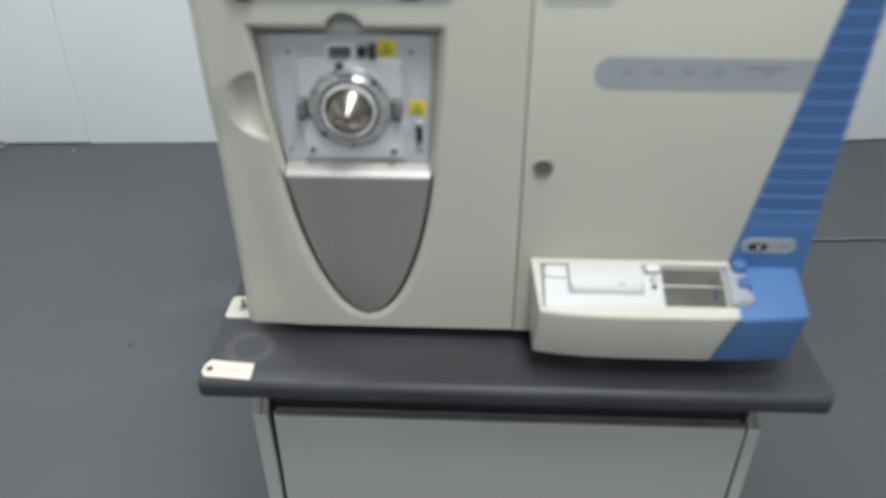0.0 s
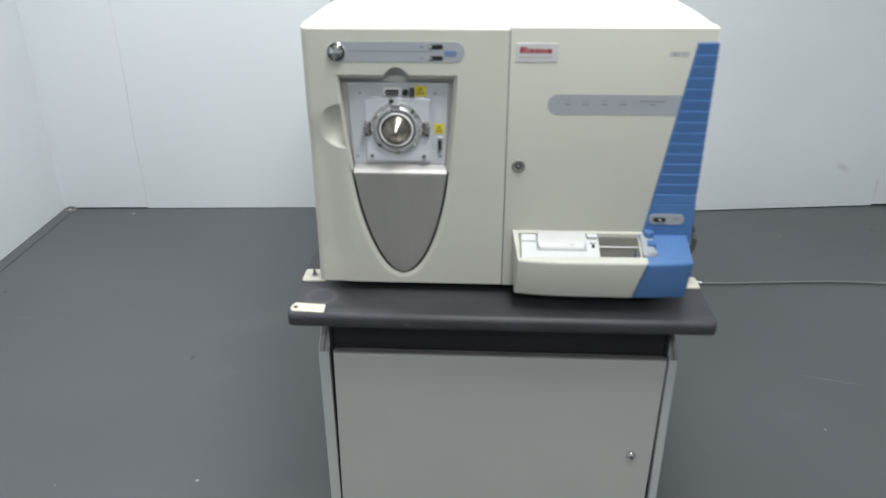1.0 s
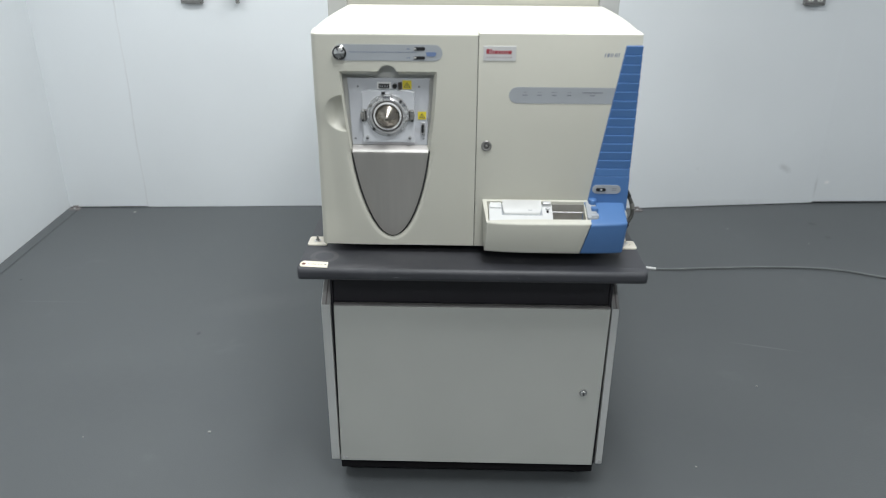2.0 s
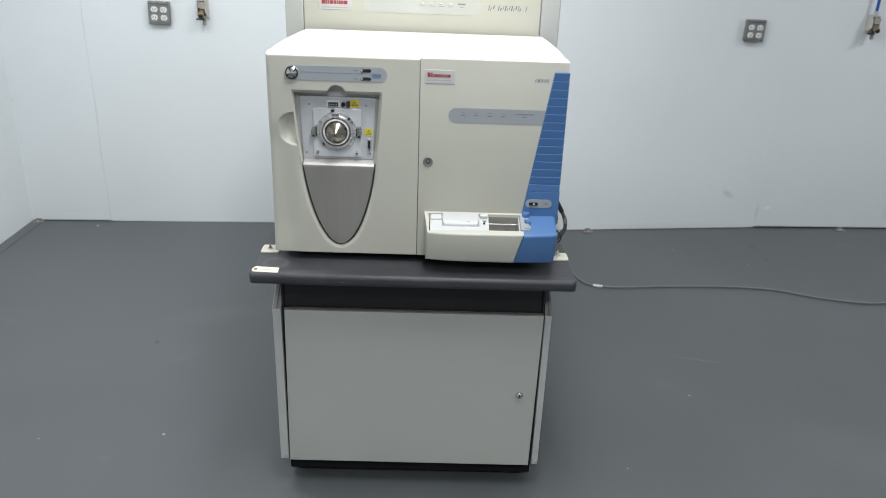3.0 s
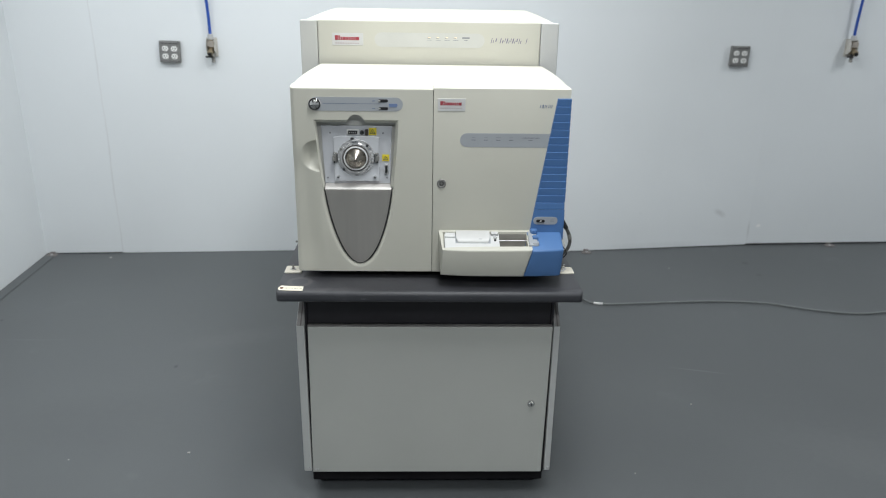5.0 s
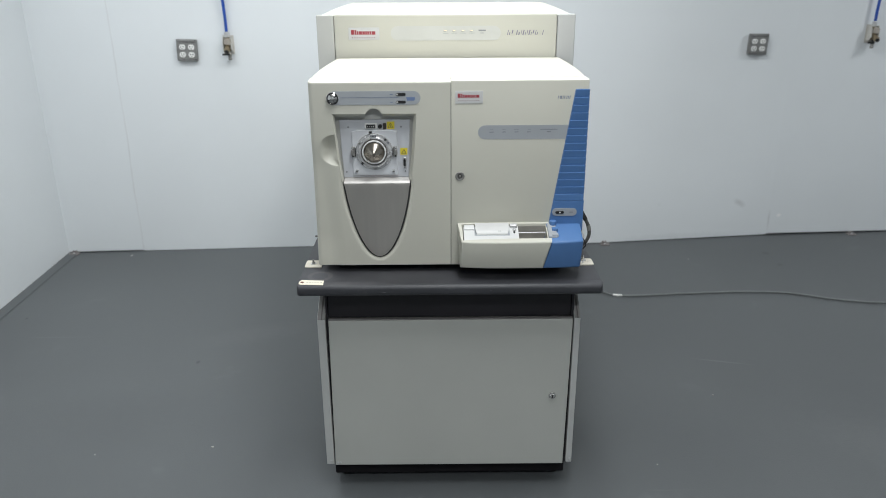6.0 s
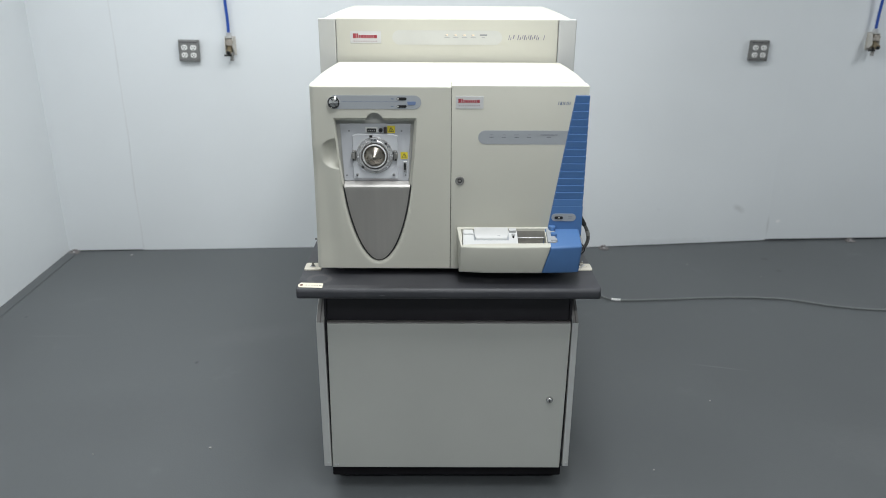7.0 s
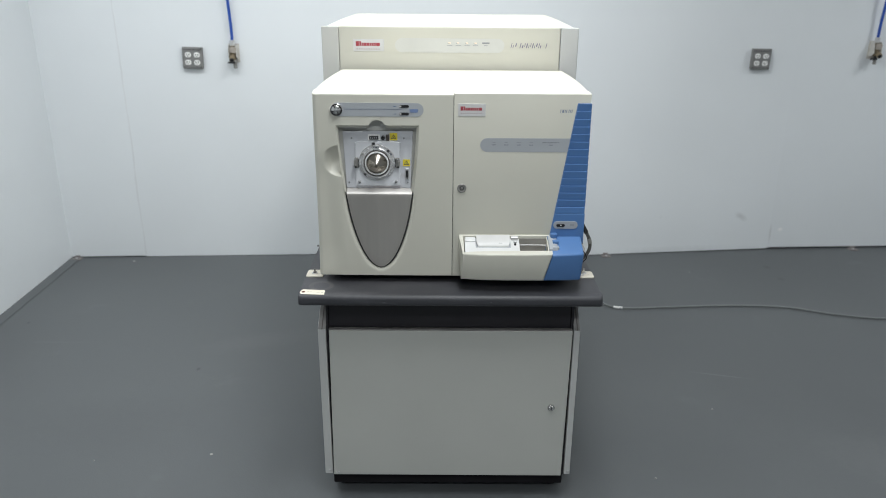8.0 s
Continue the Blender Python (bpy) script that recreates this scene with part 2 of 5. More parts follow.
GRIME, PALE, DARK = (0.42, 0.43, 0.43), (0.2, 0.205, 0.21), (0.055, 0.058, 0.06)
FLOOR = smudge(floor_material(), ((1.985, 2.243, 0.030, 0.035, 0, DARK, 0.6), (1.994, 2.048, 0.028, 0.030, 0, DARK, 0.5), (1.24, 0.862, 0.17, 0.007, -13, PALE, 0.45), (-1.162, 0.861, 0.012, 0.02, 0, DARK, 0.8), (-2.197, 1.323, 0.010, 0.014, 0, DARK, 0.8), (-0.95, 1.15, 0.35, 0.12, 20, PALE, 0.12), (1.7, 0.2, 0.4, 0.2, -30, PALE, 0.12), (-1.5, 0.4, 0.5, 0.25, 10, DARK, 0.12)), "xy")
NORTHPAINT = smudge(mat("white_panel_paint", (0.736, 0.766, 0.784), 0.5, vary=0.03, scale=0.9, grain=0.10, grain_scale=120, dirt=(0.64, 0.66, 0.67), dirt_at=0.69, dirt_scale=2.3), ((1.905, 0.233, 0.055, 0.028, 25, GRIME, 0.4), (2.192, 0.139, 0.022, 0.014, 0, (0.9, 0.9, 0.9), 0.9), (1.5, 0.02, 0.5, 0.03, 0, GRIME, 0.15), (2.125, 0.10, 0.01, 0.09, 0, GRIME, 0.35)), "xz")
smudge(PLATE, ((-0.22, 0.309, 0.10, 0.007, 0, (0.34, 0.27, 0.26), 0.55), (-0.15, 0.345, 0.03, 0.012, 20, (0.42, 0.40, 0.40), 0.35), (-0.30, 0.452, 0.025, 0.02, 0, (0.72, 0.735, 0.76), 0.6), (-0.14, 0.40, 0.012, 0.04, 0, (0.72, 0.735, 0.76), 0.4)), "xz")
WORKTOP = smudge(worktop_material(), ((-0.16, -0.27, 0.26, 0.07, 0, (0.062, 0.062, 0.066), 0.7), (-0.33, -0.345, 0.13, 0.02, 0, (0.075, 0.075, 0.08), 0.6)), "xy")


# ---- building helpers ----
BASE = {}


def thing(name, at, label, category, kind="", group=""):
    ob = new(name)
    ob.location = at
    ob.empty_display_size = 0.05
    BASE[ob] = Vector(at)
    return tagged(ob, label, category, group, kind)


def part(name, bm, material, parent=None, label="", smooth=False):
    """Links a bmesh, written in the place's own metres, as one mesh under a thing or a part."""
    base = BASE[parent] if parent else Vector((0, 0, 0))
    bm.transform(Matrix.Translation(-base))
    bmesh.ops.recalc_face_normals(bm, faces=bm.faces)
    me = bpy.data.meshes.new(name)
    bm.to_mesh(me)
    bm.free()
    if smooth:
        me.shade_smooth()
        me.set_sharp_from_angle(angle=radians(35))
    me.materials.append(material)
    ob = new(name, me)
    ob.parent = parent
    BASE[ob] = base
    if label:
        tagged(ob, label)
    return ob


def box(x0, x1, y0, y1, z0, z1, bevel=0.0, seg=2):
    bm = bmesh.new()
    bmesh.ops.create_cube(bm, size=1, matrix=Matrix.LocRotScale(((x0 + x1) / 2, (y0 + y1) / 2, (z0 + z1) / 2), None, (x1 - x0, y1 - y0, z1 - z0)))
    if bevel:
        bmesh.ops.bevel(bm, geom=bm.edges[:], offset=bevel, segments=seg, profile=0.5, affect="EDGES")
    return bm


def prism(outline, y0, y1, lean=0.0, pivot=0.0, bevel=0.0, seg=2):
    """Extrudes an outline of (x, z) along y. lean: how much y falls with each metre of z."""
    bm = bmesh.new()
    near = [bm.verts.new((x, y0 - lean * (z - pivot), z)) for x, z in outline]
    far = [bm.verts.new((x, y1 - lean * (z - pivot), z)) for x, z in outline]
    bm.faces.new(near)
    bm.faces.new(far[::-1])
    k = len(outline)
    for i in range(k):
        bm.faces.new((near[i], far[i], far[(i + 1) % k], near[(i + 1) % k]))
    bmesh.ops.recalc_face_normals(bm, faces=bm.faces)
    if bevel:
        rim = [e for e in bm.edges if e.verts[0] in near and e.verts[1] in near]
        bmesh.ops.bevel(bm, geom=rim, offset=bevel, segments=seg, profile=0.5, affect="EDGES")
    return bm


def extrude_x(outline, x0, x1, bevel=0.0, seg=2):
    """Extrudes an outline of (y, z) along x."""
    bm = bmesh.new()
    near = [bm.verts.new((x0, y, z)) for y, z in outline]
    far = [bm.verts.new((x1, y, z)) for y, z in outline]
    bm.faces.new(near)
    bm.faces.new(far[::-1])
    k = len(outline)
    for i in range(k):
        bm.faces.new((near[i], far[i], far[(i + 1) % k], near[(i + 1) % k]))
    bmesh.ops.recalc_face_normals(bm, faces=bm.faces)
    if bevel:
        bmesh.ops.bevel(bm, geom=bm.edges[:], offset=bevel, segments=seg, profile=0.5, affect="EDGES")
    return bm


def lathe(profile, seg=40):
    """Turns a profile of (radius, height) about z."""
    bm = bmesh.new()
    rows = []
    for r, h in profile:
        if r < 1e-6:
            rows.append([bm.verts.new((0, 0, h))])
        else:
            rows.append([bm.verts.new((r * math.cos(2 * math.pi * i / seg), r * math.sin(2 * math.pi * i / seg), h)) for i in range(seg)])
    for a, b in zip(rows, rows[1:]):
        for i in range(seg):
            j = (i + 1) % seg
            if len(a) == 1:
                bm.faces.new((a[0], b[i], b[j]))
            elif len(b) == 1:
                bm.faces.new((a[i], b[0], a[j]))
            else:
                bm.faces.new((a[i], b[i], b[j], a[j]))
    for row in (rows[0], rows[-1]):
        if len(row) > 1:
            bm.faces.new(row)
    return bm


def turned(profile, x, y, z, rx=90, ry=0, rz=0, seg=40):
    """A turned piece at a place; by default its axis points towards -y."""
    bm = lathe(profile, seg)
    bm.transform(pose(x, y, z, rx, ry, rz))
    return bm


def tube(points, radius, seg=10, steps=6):
    """A round tube along a smooth line through the points."""
    pts = [Vector(p) for p in points]
    line = []
    for i in range(len(pts) - 1):
        p0, p1, p2, p3 = pts[max(i - 1, 0)], pts[i], pts[i + 1], pts[min(i + 2, len(pts) - 1)]
        for s in range(steps):
            u = s / steps
            line.append(0.5 * ((2 * p1) + (p2 - p0) * u + (2 * p0 - 5 * p1 + 4 * p2 - p3) * u * u + (3 * p1 - p0 - 3 * p2 + p3) * u ** 3))
    line.append(pts[-1])
    bm = bmesh.new()
    rows = []
    side = None
    for i, p in enumerate(line):
        way = (line[min(i + 1, len(line) - 1)] - line[max(i - 1, 0)]).normalized()
        if side is None:
            side = way.orthogonal().normalized()
        side = (side - way * side.dot(way)).normalized()
        other = way.cross(side)
        rows.append([bm.verts.new(p + radius * (math.cos(2 * math.pi * k / seg) * side + math.sin(2 * math.pi * k / seg) * other)) for k in range(seg)])
    for a, b in zip(rows, rows[1:]):
        for k in range(seg):
            bm.faces.new((a[k], a[(k + 1) % seg], b[(k + 1) % seg], b[k]))
    bm.faces.new(rows[0])
    bm.faces.new(rows[-1][::-1])
    return bm


def join(*pieces):
    """Several bmeshes as one."""
    out = bmesh.new()
    for p in pieces:
        me = bpy.data.meshes.new("joined")
        p.to_mesh(me)
        p.free()
        out.from_mesh(me)
        bpy.data.meshes.remove(me)
    return out


def pill(x0, x1, z0, z1, left=True, right=True, seg=10):
    """The outline of a strip with round ends."""
    r = (z1 - z0) / 2
    zc = (z0 + z1) / 2
    out = []
    if right:
        out += [(x1 - r + r * math.sin(a), zc + r * math.cos(a)) for a in [math.pi * i / seg for i in range(seg + 1)]]
    else:
        out += [(x1, z1), (x1, z0)]
    if left:
        out += [(x0 + r - r * math.sin(a), zc - r * math.cos(a)) for a in [math.pi * i / seg for i in range(seg + 1)]]
    else:
        out += [(x0, z0), (x0, z1)]
    return out


def rect(x0, x1, z0, z1):
    return [(x0, z0), (x1, z0), (x1, z1), (x0, z1)]


def carve(solid, *cutters):
    """The solid less the cutters, as a new bmesh."""
    def raw(bm):
        bmesh.ops.recalc_face_normals(bm, faces=bm.faces)
        me = bpy.data.meshes.new("raw")
        bm.to_mesh(me)
        bm.free()
        return new("raw", me)
    a = raw(solid)
    others = [raw(c) for c in cutters]
    for o in others:
        mod = a.modifiers.new("cut", "BOOLEAN")
        mod.operation, mod.object, mod.solver = "DIFFERENCE", o, "EXACT"
    graph = bpy.context.evaluated_depsgraph_get()
    graph.update()
    me = bpy.data.meshes.new_from_object(a.evaluated_get(graph))
    bm = bmesh.new()
    bm.from_mesh(me)
    for o in (a, *others):
        bpy.data.objects.remove(o)
    return bm


# ---- the room ----
ROOM = pose(0, 0, 0, 0, 0, -0.9)
WALL = ROOM @ pose(0, 2.445, 0, 0, 0, 3.96)
room = bmesh.new()
bmesh.ops.create_grid(room, x_segments=1, y_segments=1, size=1, matrix=Matrix.LocRotScale((0.9, -0.9, 0), None, (4.8, 4.8, 1)))
geo = bmesh.ops.extrude_face_region(room, geom=room.faces[:])
bmesh.ops.translate(room, verts=[v for v in geo["geom"] if isinstance(v, bmesh.types.BMVert)], vec=(0, 0, -0.1))
ground = part("floor", room, FLOOR)
ground.matrix_basis = ROOM
tagged(ground, "grey painted concrete floor, scuffed and slightly glossy", "floor", kind="structure")


def structure(name, bm, material, label, category, m=None):
    ob = part(name, bm, material)
    if m:
        ob.matrix_basis = m
    return tagged(ob, label, category, kind="structure")


SW, EW = -2.425, 4.75
backing = structure("wall_north", join(box(SW - 0.15, EW + 0.1, 0.03, 0.15, 0.0, CEIL), box(SW, EW, 0.004, 0.0299, 0.0, 0.030)), GAPDARK, "white painted panelled wall with a dark gap at the floor", "wall", WALL)
BASE[backing] = Vector((0, 0, 0))
# wall panels: along-wall span, height of the bottom edge at each end, and how far each foot stands out
for s0, s1, b0, b1, f0, f1 in ((SW - 0.02, -1.963, 0.007, 0.008, 0, 0), (-1.963, 0.08, 0.003, 0.003, 0, 0), (0.08, 2.12, 0.003, 0.007, 0.135, 0.012), (2.12, EW + 0.02, 0.014, 0.007, 0.012, 0)):
    g = 0.0001
    bm = prism([(s0 + g, b0), (s1 - g, b1), (s1 - g, CEIL), (s0 + g, CEIL)], 0.0, 0.028)
    bmesh.ops.triangulate(bm, faces=bm.faces[:])
    bmesh.ops.subdivide_edges(bm, edges=bm.edges[:], cuts=11, use_grid_fill=True)
    for v in bm.verts:
        u = (v.co.x - s0) / (s1 - s0)
        v.co.y -= (f0 + (f1 - f0) * u) * max(0.0, 1 - v.co.z / 1.6) ** 2
    part("wall_panel", bm, NORTHPAINT, backing, smooth=True)
waver = random.Random(8)
right, left = [], []
sway, z = 0.0, 0.016
while z < CEIL - 0.01:
    sway = 0.8 * sway + waver.uniform(-0.0022, 0.0022)
    right.append((-1.9600 + sway + waver.uniform(0, 0.003), z))
    left.append((-1.9665 + sway - waver.uniform(0, 0.002), z))
    z += 0.05
part("seam_filler", prism(right + left[::-1], -0.0007, 0.0), FILLER, backing, "faint wavering filled seam")
WEST = ROOM @ pose(-2.425, 2.29, 0, 0, 0, 2.2)
structure("wall_west", box(-0.12, 0.0, -7.7, 0.02, 0.0, CEIL), WALLPAINT, "white painted side wall with a low grey base strip", "wall", WEST)
structure("wall_east", box(4.6, 4.75, -5.3, 3.0, 0.0, CEIL), WALLPAINT, "plain white painted wall", "wall", ROOM)
structure("wall_south", box(-3.2, 4.75, -5.3, -5.15, 0.0, CEIL), WALLPAINT, "plain white painted wall", "wall", ROOM)
structure("ceiling", box(-3.2, 4.9, -5.5, 3.2, CEIL, CEIL + 0.1), CEILPAINT, "plain white ceiling", "ceiling", ROOM)
structure("baseboard", join(box(0.0, 0.062, -6.0, -0.02, 0.0, 0.0045, 0.002, 2), box(0.062, 0.066, -6.0, -0.02, 0.0, 0.0012)), FLOOR, "low grey painted strip along the wall foot", "baseboard", WEST)

lights = None
for lx, ly, power, turn, size in LAMPS:
    if lights is None:
        lights = thing("ceiling_light", (lx, ly, CEIL), "white metal ceiling light housing", "ceiling light", group="ceiling lights")
        part("frame", box(lx - 0.62, lx + 0.62, ly - 0.2, ly + 0.2, CEIL - 0.06, CEIL, 0.008), WHITE, lights)
    else:
        copy_thing(lights, pose(lx, ly, CEIL, 0, 0, turn))


# ---- the workbench stand ----
def stand():
    s = thing("cabinet", (0, 0.25, 0), "grey-green steel cabinet stand with one lockable door", "cabinet")
    d0, d1 = -0.024, 0.56
    # side panels: upright, with the front corner cut back at the top
    for x0, x1 in ((-0.4275, -0.4020), (0.3930, 0.4130)):
        p = part("side_panel", extrude_x([(d0, 0.10), (d0, 0.650), (d0 + 0.17, 0.772), (d1, 0.772), (d1, 0.10)], x0, x1, 0.002), PANELGREY, s)
        xm = (x0 + x1) / 2
        # cut-back face at about half the panel's albedo, with a dark strip along it
        for name, t0, t1, up, material in (("chamfer_face", x0 + 0.0015, x1 - 0.0005, 0.0008, CUTGREY), ("edge_trim", xm - 0.0005, xm + 0.0030, 0.0014, DARKEDGE)):
            strip = extrude_x([(d0 - up, 0.6500), (d0 + 0.169, 0.7710 + up), (d0 + 0.173, 0.7700), (d0 + 0.003, 0.6480)], t0, t1)
            part(name, strip, material, p, "darker grey face on the cut-back corner" if name == "chamfer_face" else "dark worn edge strip")
        part("screw", turned([(0.0038, 0), (0.0038, 0.0015), (0.002, 0.0028), (0, 0.003)], xm + 0.002, d0, 0.114, seg=14), SATIN, p)
    # inner frame rails behind the side panels' chamfered edges
    for x0, x1 in ((-0.4010, -0.3940), (0.3840, 0.3920)):
        part("frame_rail", box(x0, x1, d0 + 0.012, d1 - 0.01, 0.092, 0.772, 0.001), APRON, s)
    part("apron", box(-0.3935, 0.3835, -0.008, d1 - 0.02, 0.6500, 0.7715, 0.002), APRON, s)
    part("body", box(-0.393, 0.383, 0.004, d1 - 0.02, 0.09, 0.646, 0.002), PANELGREY, s)
    # Near-black block stands in for the shade in the open gap underneath.
    part("underside_shade", box(-0.4080, 0.3975, 0.028, d1 - 0.02, 0.024, 0.0895, 0.004), UNDER, s)
    # the door: a folded sheet with a bare top lip, hanging slightly off square
    door = part("door", prism([(-0.3985, 0.0965), (0.3828, 0.0945), (0.3895, 0.6465), (-0.3920, 0.6460)], d0 - 0.001, 0.002, bevel=0.003), DOORGREY, s)
    part("top_lip", prism([(-0.393, 0.6468), (0.389, 0.6473), (0.388, 0.6508), (-0.392, 0.6503)], d0 + 0.001, d0 + 0.014), EDGE, door, "bare metal door lip")
    lock = part("lock", turned([(0.0125, 0), (0.0125, 0.004), (0.0115, 0.0055), (0.0085, 0.006), (0.008, 0.009), (0.0065, 0.0105), (0, 0.0108)], 0.334, d0 - 0.001, 0.368, seg=32), CHROME, door, "chromed cam lock", True)
    part("keyway", box(0.3325, 0.3355, d0 - 0.0130, d0 - 0.0110, 0.3635, 0.3725), BLACK, lock)
    part("screw", turned([(0.004, 0), (0.004, 0.001), (0.002, 0.002), (0, 0.002)], -0.388, d0 - 0.001, 0.107, seg=14), SATIN, door)
    part("screw", turned([(0.003, 0), (0.003, 0.001), (0, 0.002)], -0.380, d0 - 0.001, 0.109, seg=14), SATIN, door)
    for x in (-0.375, 0.365):
        for y in (0.065, 0.48):
            part("caster", join(turned([(0.0, -0.011), (0.022, -0.011), (0.025, -0.008), (0.025, 0.008), (0.022, 0.011), (0, 0.011)], x, y, 0.025, 0, 90, 0, 24), box(x - 0.017, x - 0.013, y - 0.016, y + 0.016, 0.02, 0.05), box(x + 0.013, x + 0.017, y - 0.016, y + 0.016, 0.02, 0.05)), RUBBER, s)
    return s


stand()

TOP = 0.805
worktop = thing("worktop", (0, 0.25, 0.776), "black laminate worktop with bullnose edge and a pale ring stain", "worktop")
slab = extrude_x([(0.62, TOP - 0.029), (0.62, TOP), (-0.0805, TOP), (-0.0805, TOP - 0.029)], -0.468, 0.458)
bmesh.ops.bevel(slab, geom=[e for e in slab.edges if min(v.co.y for v in e.verts) > 0.6 or abs(e.verts[0].co.x - e.verts[1].co.x) < 1e-6 and abs(e.verts[0].co.z - e.verts[1].co.z) < 1e-6], offset=0.003, segments=2, profile=0.5, affect="EDGES")
part("slab", slab, WORKTOP, worktop, smooth=True)


def bullnose(x0, x1, corner):
    """The rounded front band of the worktop, its ends rounded off in plan."""
    r = 0.0135
    rim = [(0.0, TOP - 0.0355), (0.0, TOP)]
    rim += [(0.0200 + r * math.sin(a), TOP - r + r * math.cos(a)) for a in [math.pi / 2 * i / 8 for i in range(9)]]
    rim += [(0.0200 + r * math.cos(a), TOP - 0.0355 + r - r * math.sin(a)) for a in [math.pi / 2 * i / 8 for i in range(9)]]
    bm = bmesh.new()
    ends = [corner * (1 - math.cos(math.pi / 2 * i / 6)) for i in range(7)]
    cols = []
    for x, d in [(x0 + e, e) for e in ends] + [(x1 - e, e) for e in ends[::-1]]:
        pull = corner - math.sqrt(max(0.0, corner ** 2 - (corner - d) ** 2))
        cols.append([bm.verts.new((x, -0.0803 - y * (1 - pull / 0.0335), z)) for y, z in rim])
    k = len(rim)
    for p, q in zip(cols, cols[1:]):
        for i in range(k):
            bm.faces.new((p[i], p[(i + 1) % k], q[(i + 1) % k], q[i]))
    bm.faces.new(cols[0])
    bm.faces.new(cols[-1][::-1])
    return bm


band = part("front_edge", bullnose(-0.468, 0.458, 0.012), WORKTOP, worktop, "worn bullnose front edge", True)
for cx, cz, w in ((-0.205, TOP - 0.0215, 0.009), (0.118, TOP - 0.0180, 0.002)):
    part("edge_chip", prism([(cx - w, cz), (cx - 0.3 * w, cz - 0.0007), (cx + w, cz - 0.0002), (cx + 0.2 * w, cz + 0.0007)], -0.1141, -0.1120, bevel=0.0002), CABLE, band, "small pale chip in the edge")


def hold_down(x, y, side, label):
    """A flat painted steel angle with two bolts, holding the instrument down."""
    b = thing("bracket", (x, y, TOP), label, "bracket", group="hold-down brackets")
    w = 0.042
    x0, x1 = (x - w, x + 0.012) if side < 0 else (x - 0.012, x + w)
    front, back = y - (0.031 if side < 0 else 0.026), y + 0.026
    sheet = bmesh.new()
    free, held = (x0, x1) if side < 0 else (x1, x0)
    turn = [(free - side * (0.007 - 0.007 * math.sin(a)), 0.007 - 0.007 * math.cos(a)) for a in [math.pi / 2 * i / 5 for i in range(6)]]
    rim = [(held, front)] + [(px, front + d) for px, d in turn] + [(px, back - d) for px, d in turn[::-1]] + [(held, back)]
    sheet.faces.new([sheet.verts.new((px, py, TOP)) for px, py in rim])
    geo = bmesh.ops.extrude_face_region(sheet, geom=sheet.faces[:])
    bmesh.ops.translate(sheet, verts=[v for v in geo["geom"] if isinstance(v, bmesh.types.BMVert)], vec=(0, 0, 0.004))
    bmesh.ops.recalc_face_normals(sheet, faces=sheet.faces)
    bmesh.ops.bevel(sheet, geom=[e for e in sheet.edges if min(v.co.z for v in e.verts) > TOP + 0.003], offset=0.001, segments=1, affect="EDGES")
    part("plate", sheet, IVORY, b)
    for k, (bx, by) in enumerate(((x + (0.004 if side > 0 else -0.017), y - 0.004), (x + side * 0.013, y + 0.010))[: 2 if side > 0 else 1]):
        bolt = part("bolt", turned([(0.0055, 0.004), (0.0055, 0.009), (0.003, 0.0095), (0.003, 0.017), (0.0026, 0.019), (0, 0.019)], bx, by, TOP, 0, 0, 0, 6), CHROME if side > 0 else NICKEL, b)
        part("washer", turned([(0.0095, 0.004), (0.0095, 0.0055), (0.004, 0.0056)], bx, by, TOP, 0, 0, 0, 24), SATIN, bolt)
    return b


hold_down(-0.424, 0.066, -1, "ivory painted steel bracket with one dull bolt")
hold_down(0.416, 0.064, 1, "ivory painted steel bracket with two bolts")

tag = thing("paper_tag", (-0.43, -0.078, TOP), "manila card tag with punched hole lying on the worktop", "tag")
clipped = [(-0.4660, -0.052), (-0.4600, -0.040), (-0.3925, -0.046), (-0.3905, -0.080), (-0.4605, -0.075), (-0.4665, -0.066)]
card = bmesh.new()
low = [card.verts.new((x + 0.003, y - 0.026, TOP + 0.0004)) for x, y in clipped]
card.faces.new(low)
geo = bmesh.ops.extrude_face_region(card, geom=card.faces[:])
bmesh.ops.translate(card, verts=[v for v in geo["geom"] if isinstance(v, bmesh.types.BMVert)], vec=(0, 0, 0.0008))
part("card", card, PAPER, tag)
part("eyelet", turned([(0.0052, 0.0012), (0.0052, 0.0022), (0.0022, 0.0022), (0.002, 0.0012)], -0.4535, -0.0855, TOP, 0, 0, 0, 20), mat("red_brown_eyelet", (0.16, 0.045, 0.03), 0.6, vary=0.2, scale=60), tag, "red-brown reinforced eyelet")
for i in range(6):
    tx = -0.441 + i * 0.0085
    part("writing_mark", box(tx, tx + (0.0062 if i % 2 else 0.0048), -0.0865 - 0.0006 * i, -0.0850 - 0.0006 * i, TOP + 0.0011, TOP + 0.0016), DARKINK, tag)


# ---- the instrument on the worktop ----
PIVOT, LEAN = 0.834, 0.05


def face(z):
    """The front of the instrument at a height: it leans a little forward."""
    return -0.004 - LEAN * (z - PIVOT)


def flat(outline, proud, deep=0.0, bevel=0.0):
    """A piece on the leaning front, proud of it by so much and sunk into it by so much."""
    return prism(outline, -0.004 - proud, -0.004 + deep, LEAN, PIVOT, bevel)


def ease(u):
    u = max(0.0, min(1.0, u))
    return u * u * (3 - 2 * u)


LIP = [(0.104, 1.16)]
for k in range(31):
    u = math.sin(math.pi / 2 * k / 30)
    LIP.append((0.1000 * math.sqrt(max(0.0, 1 - u ** 1.42)) + 0.004 * math.sqrt(max(0.0, 1 - u ** 6)), 1.104 - 0.251 * u))


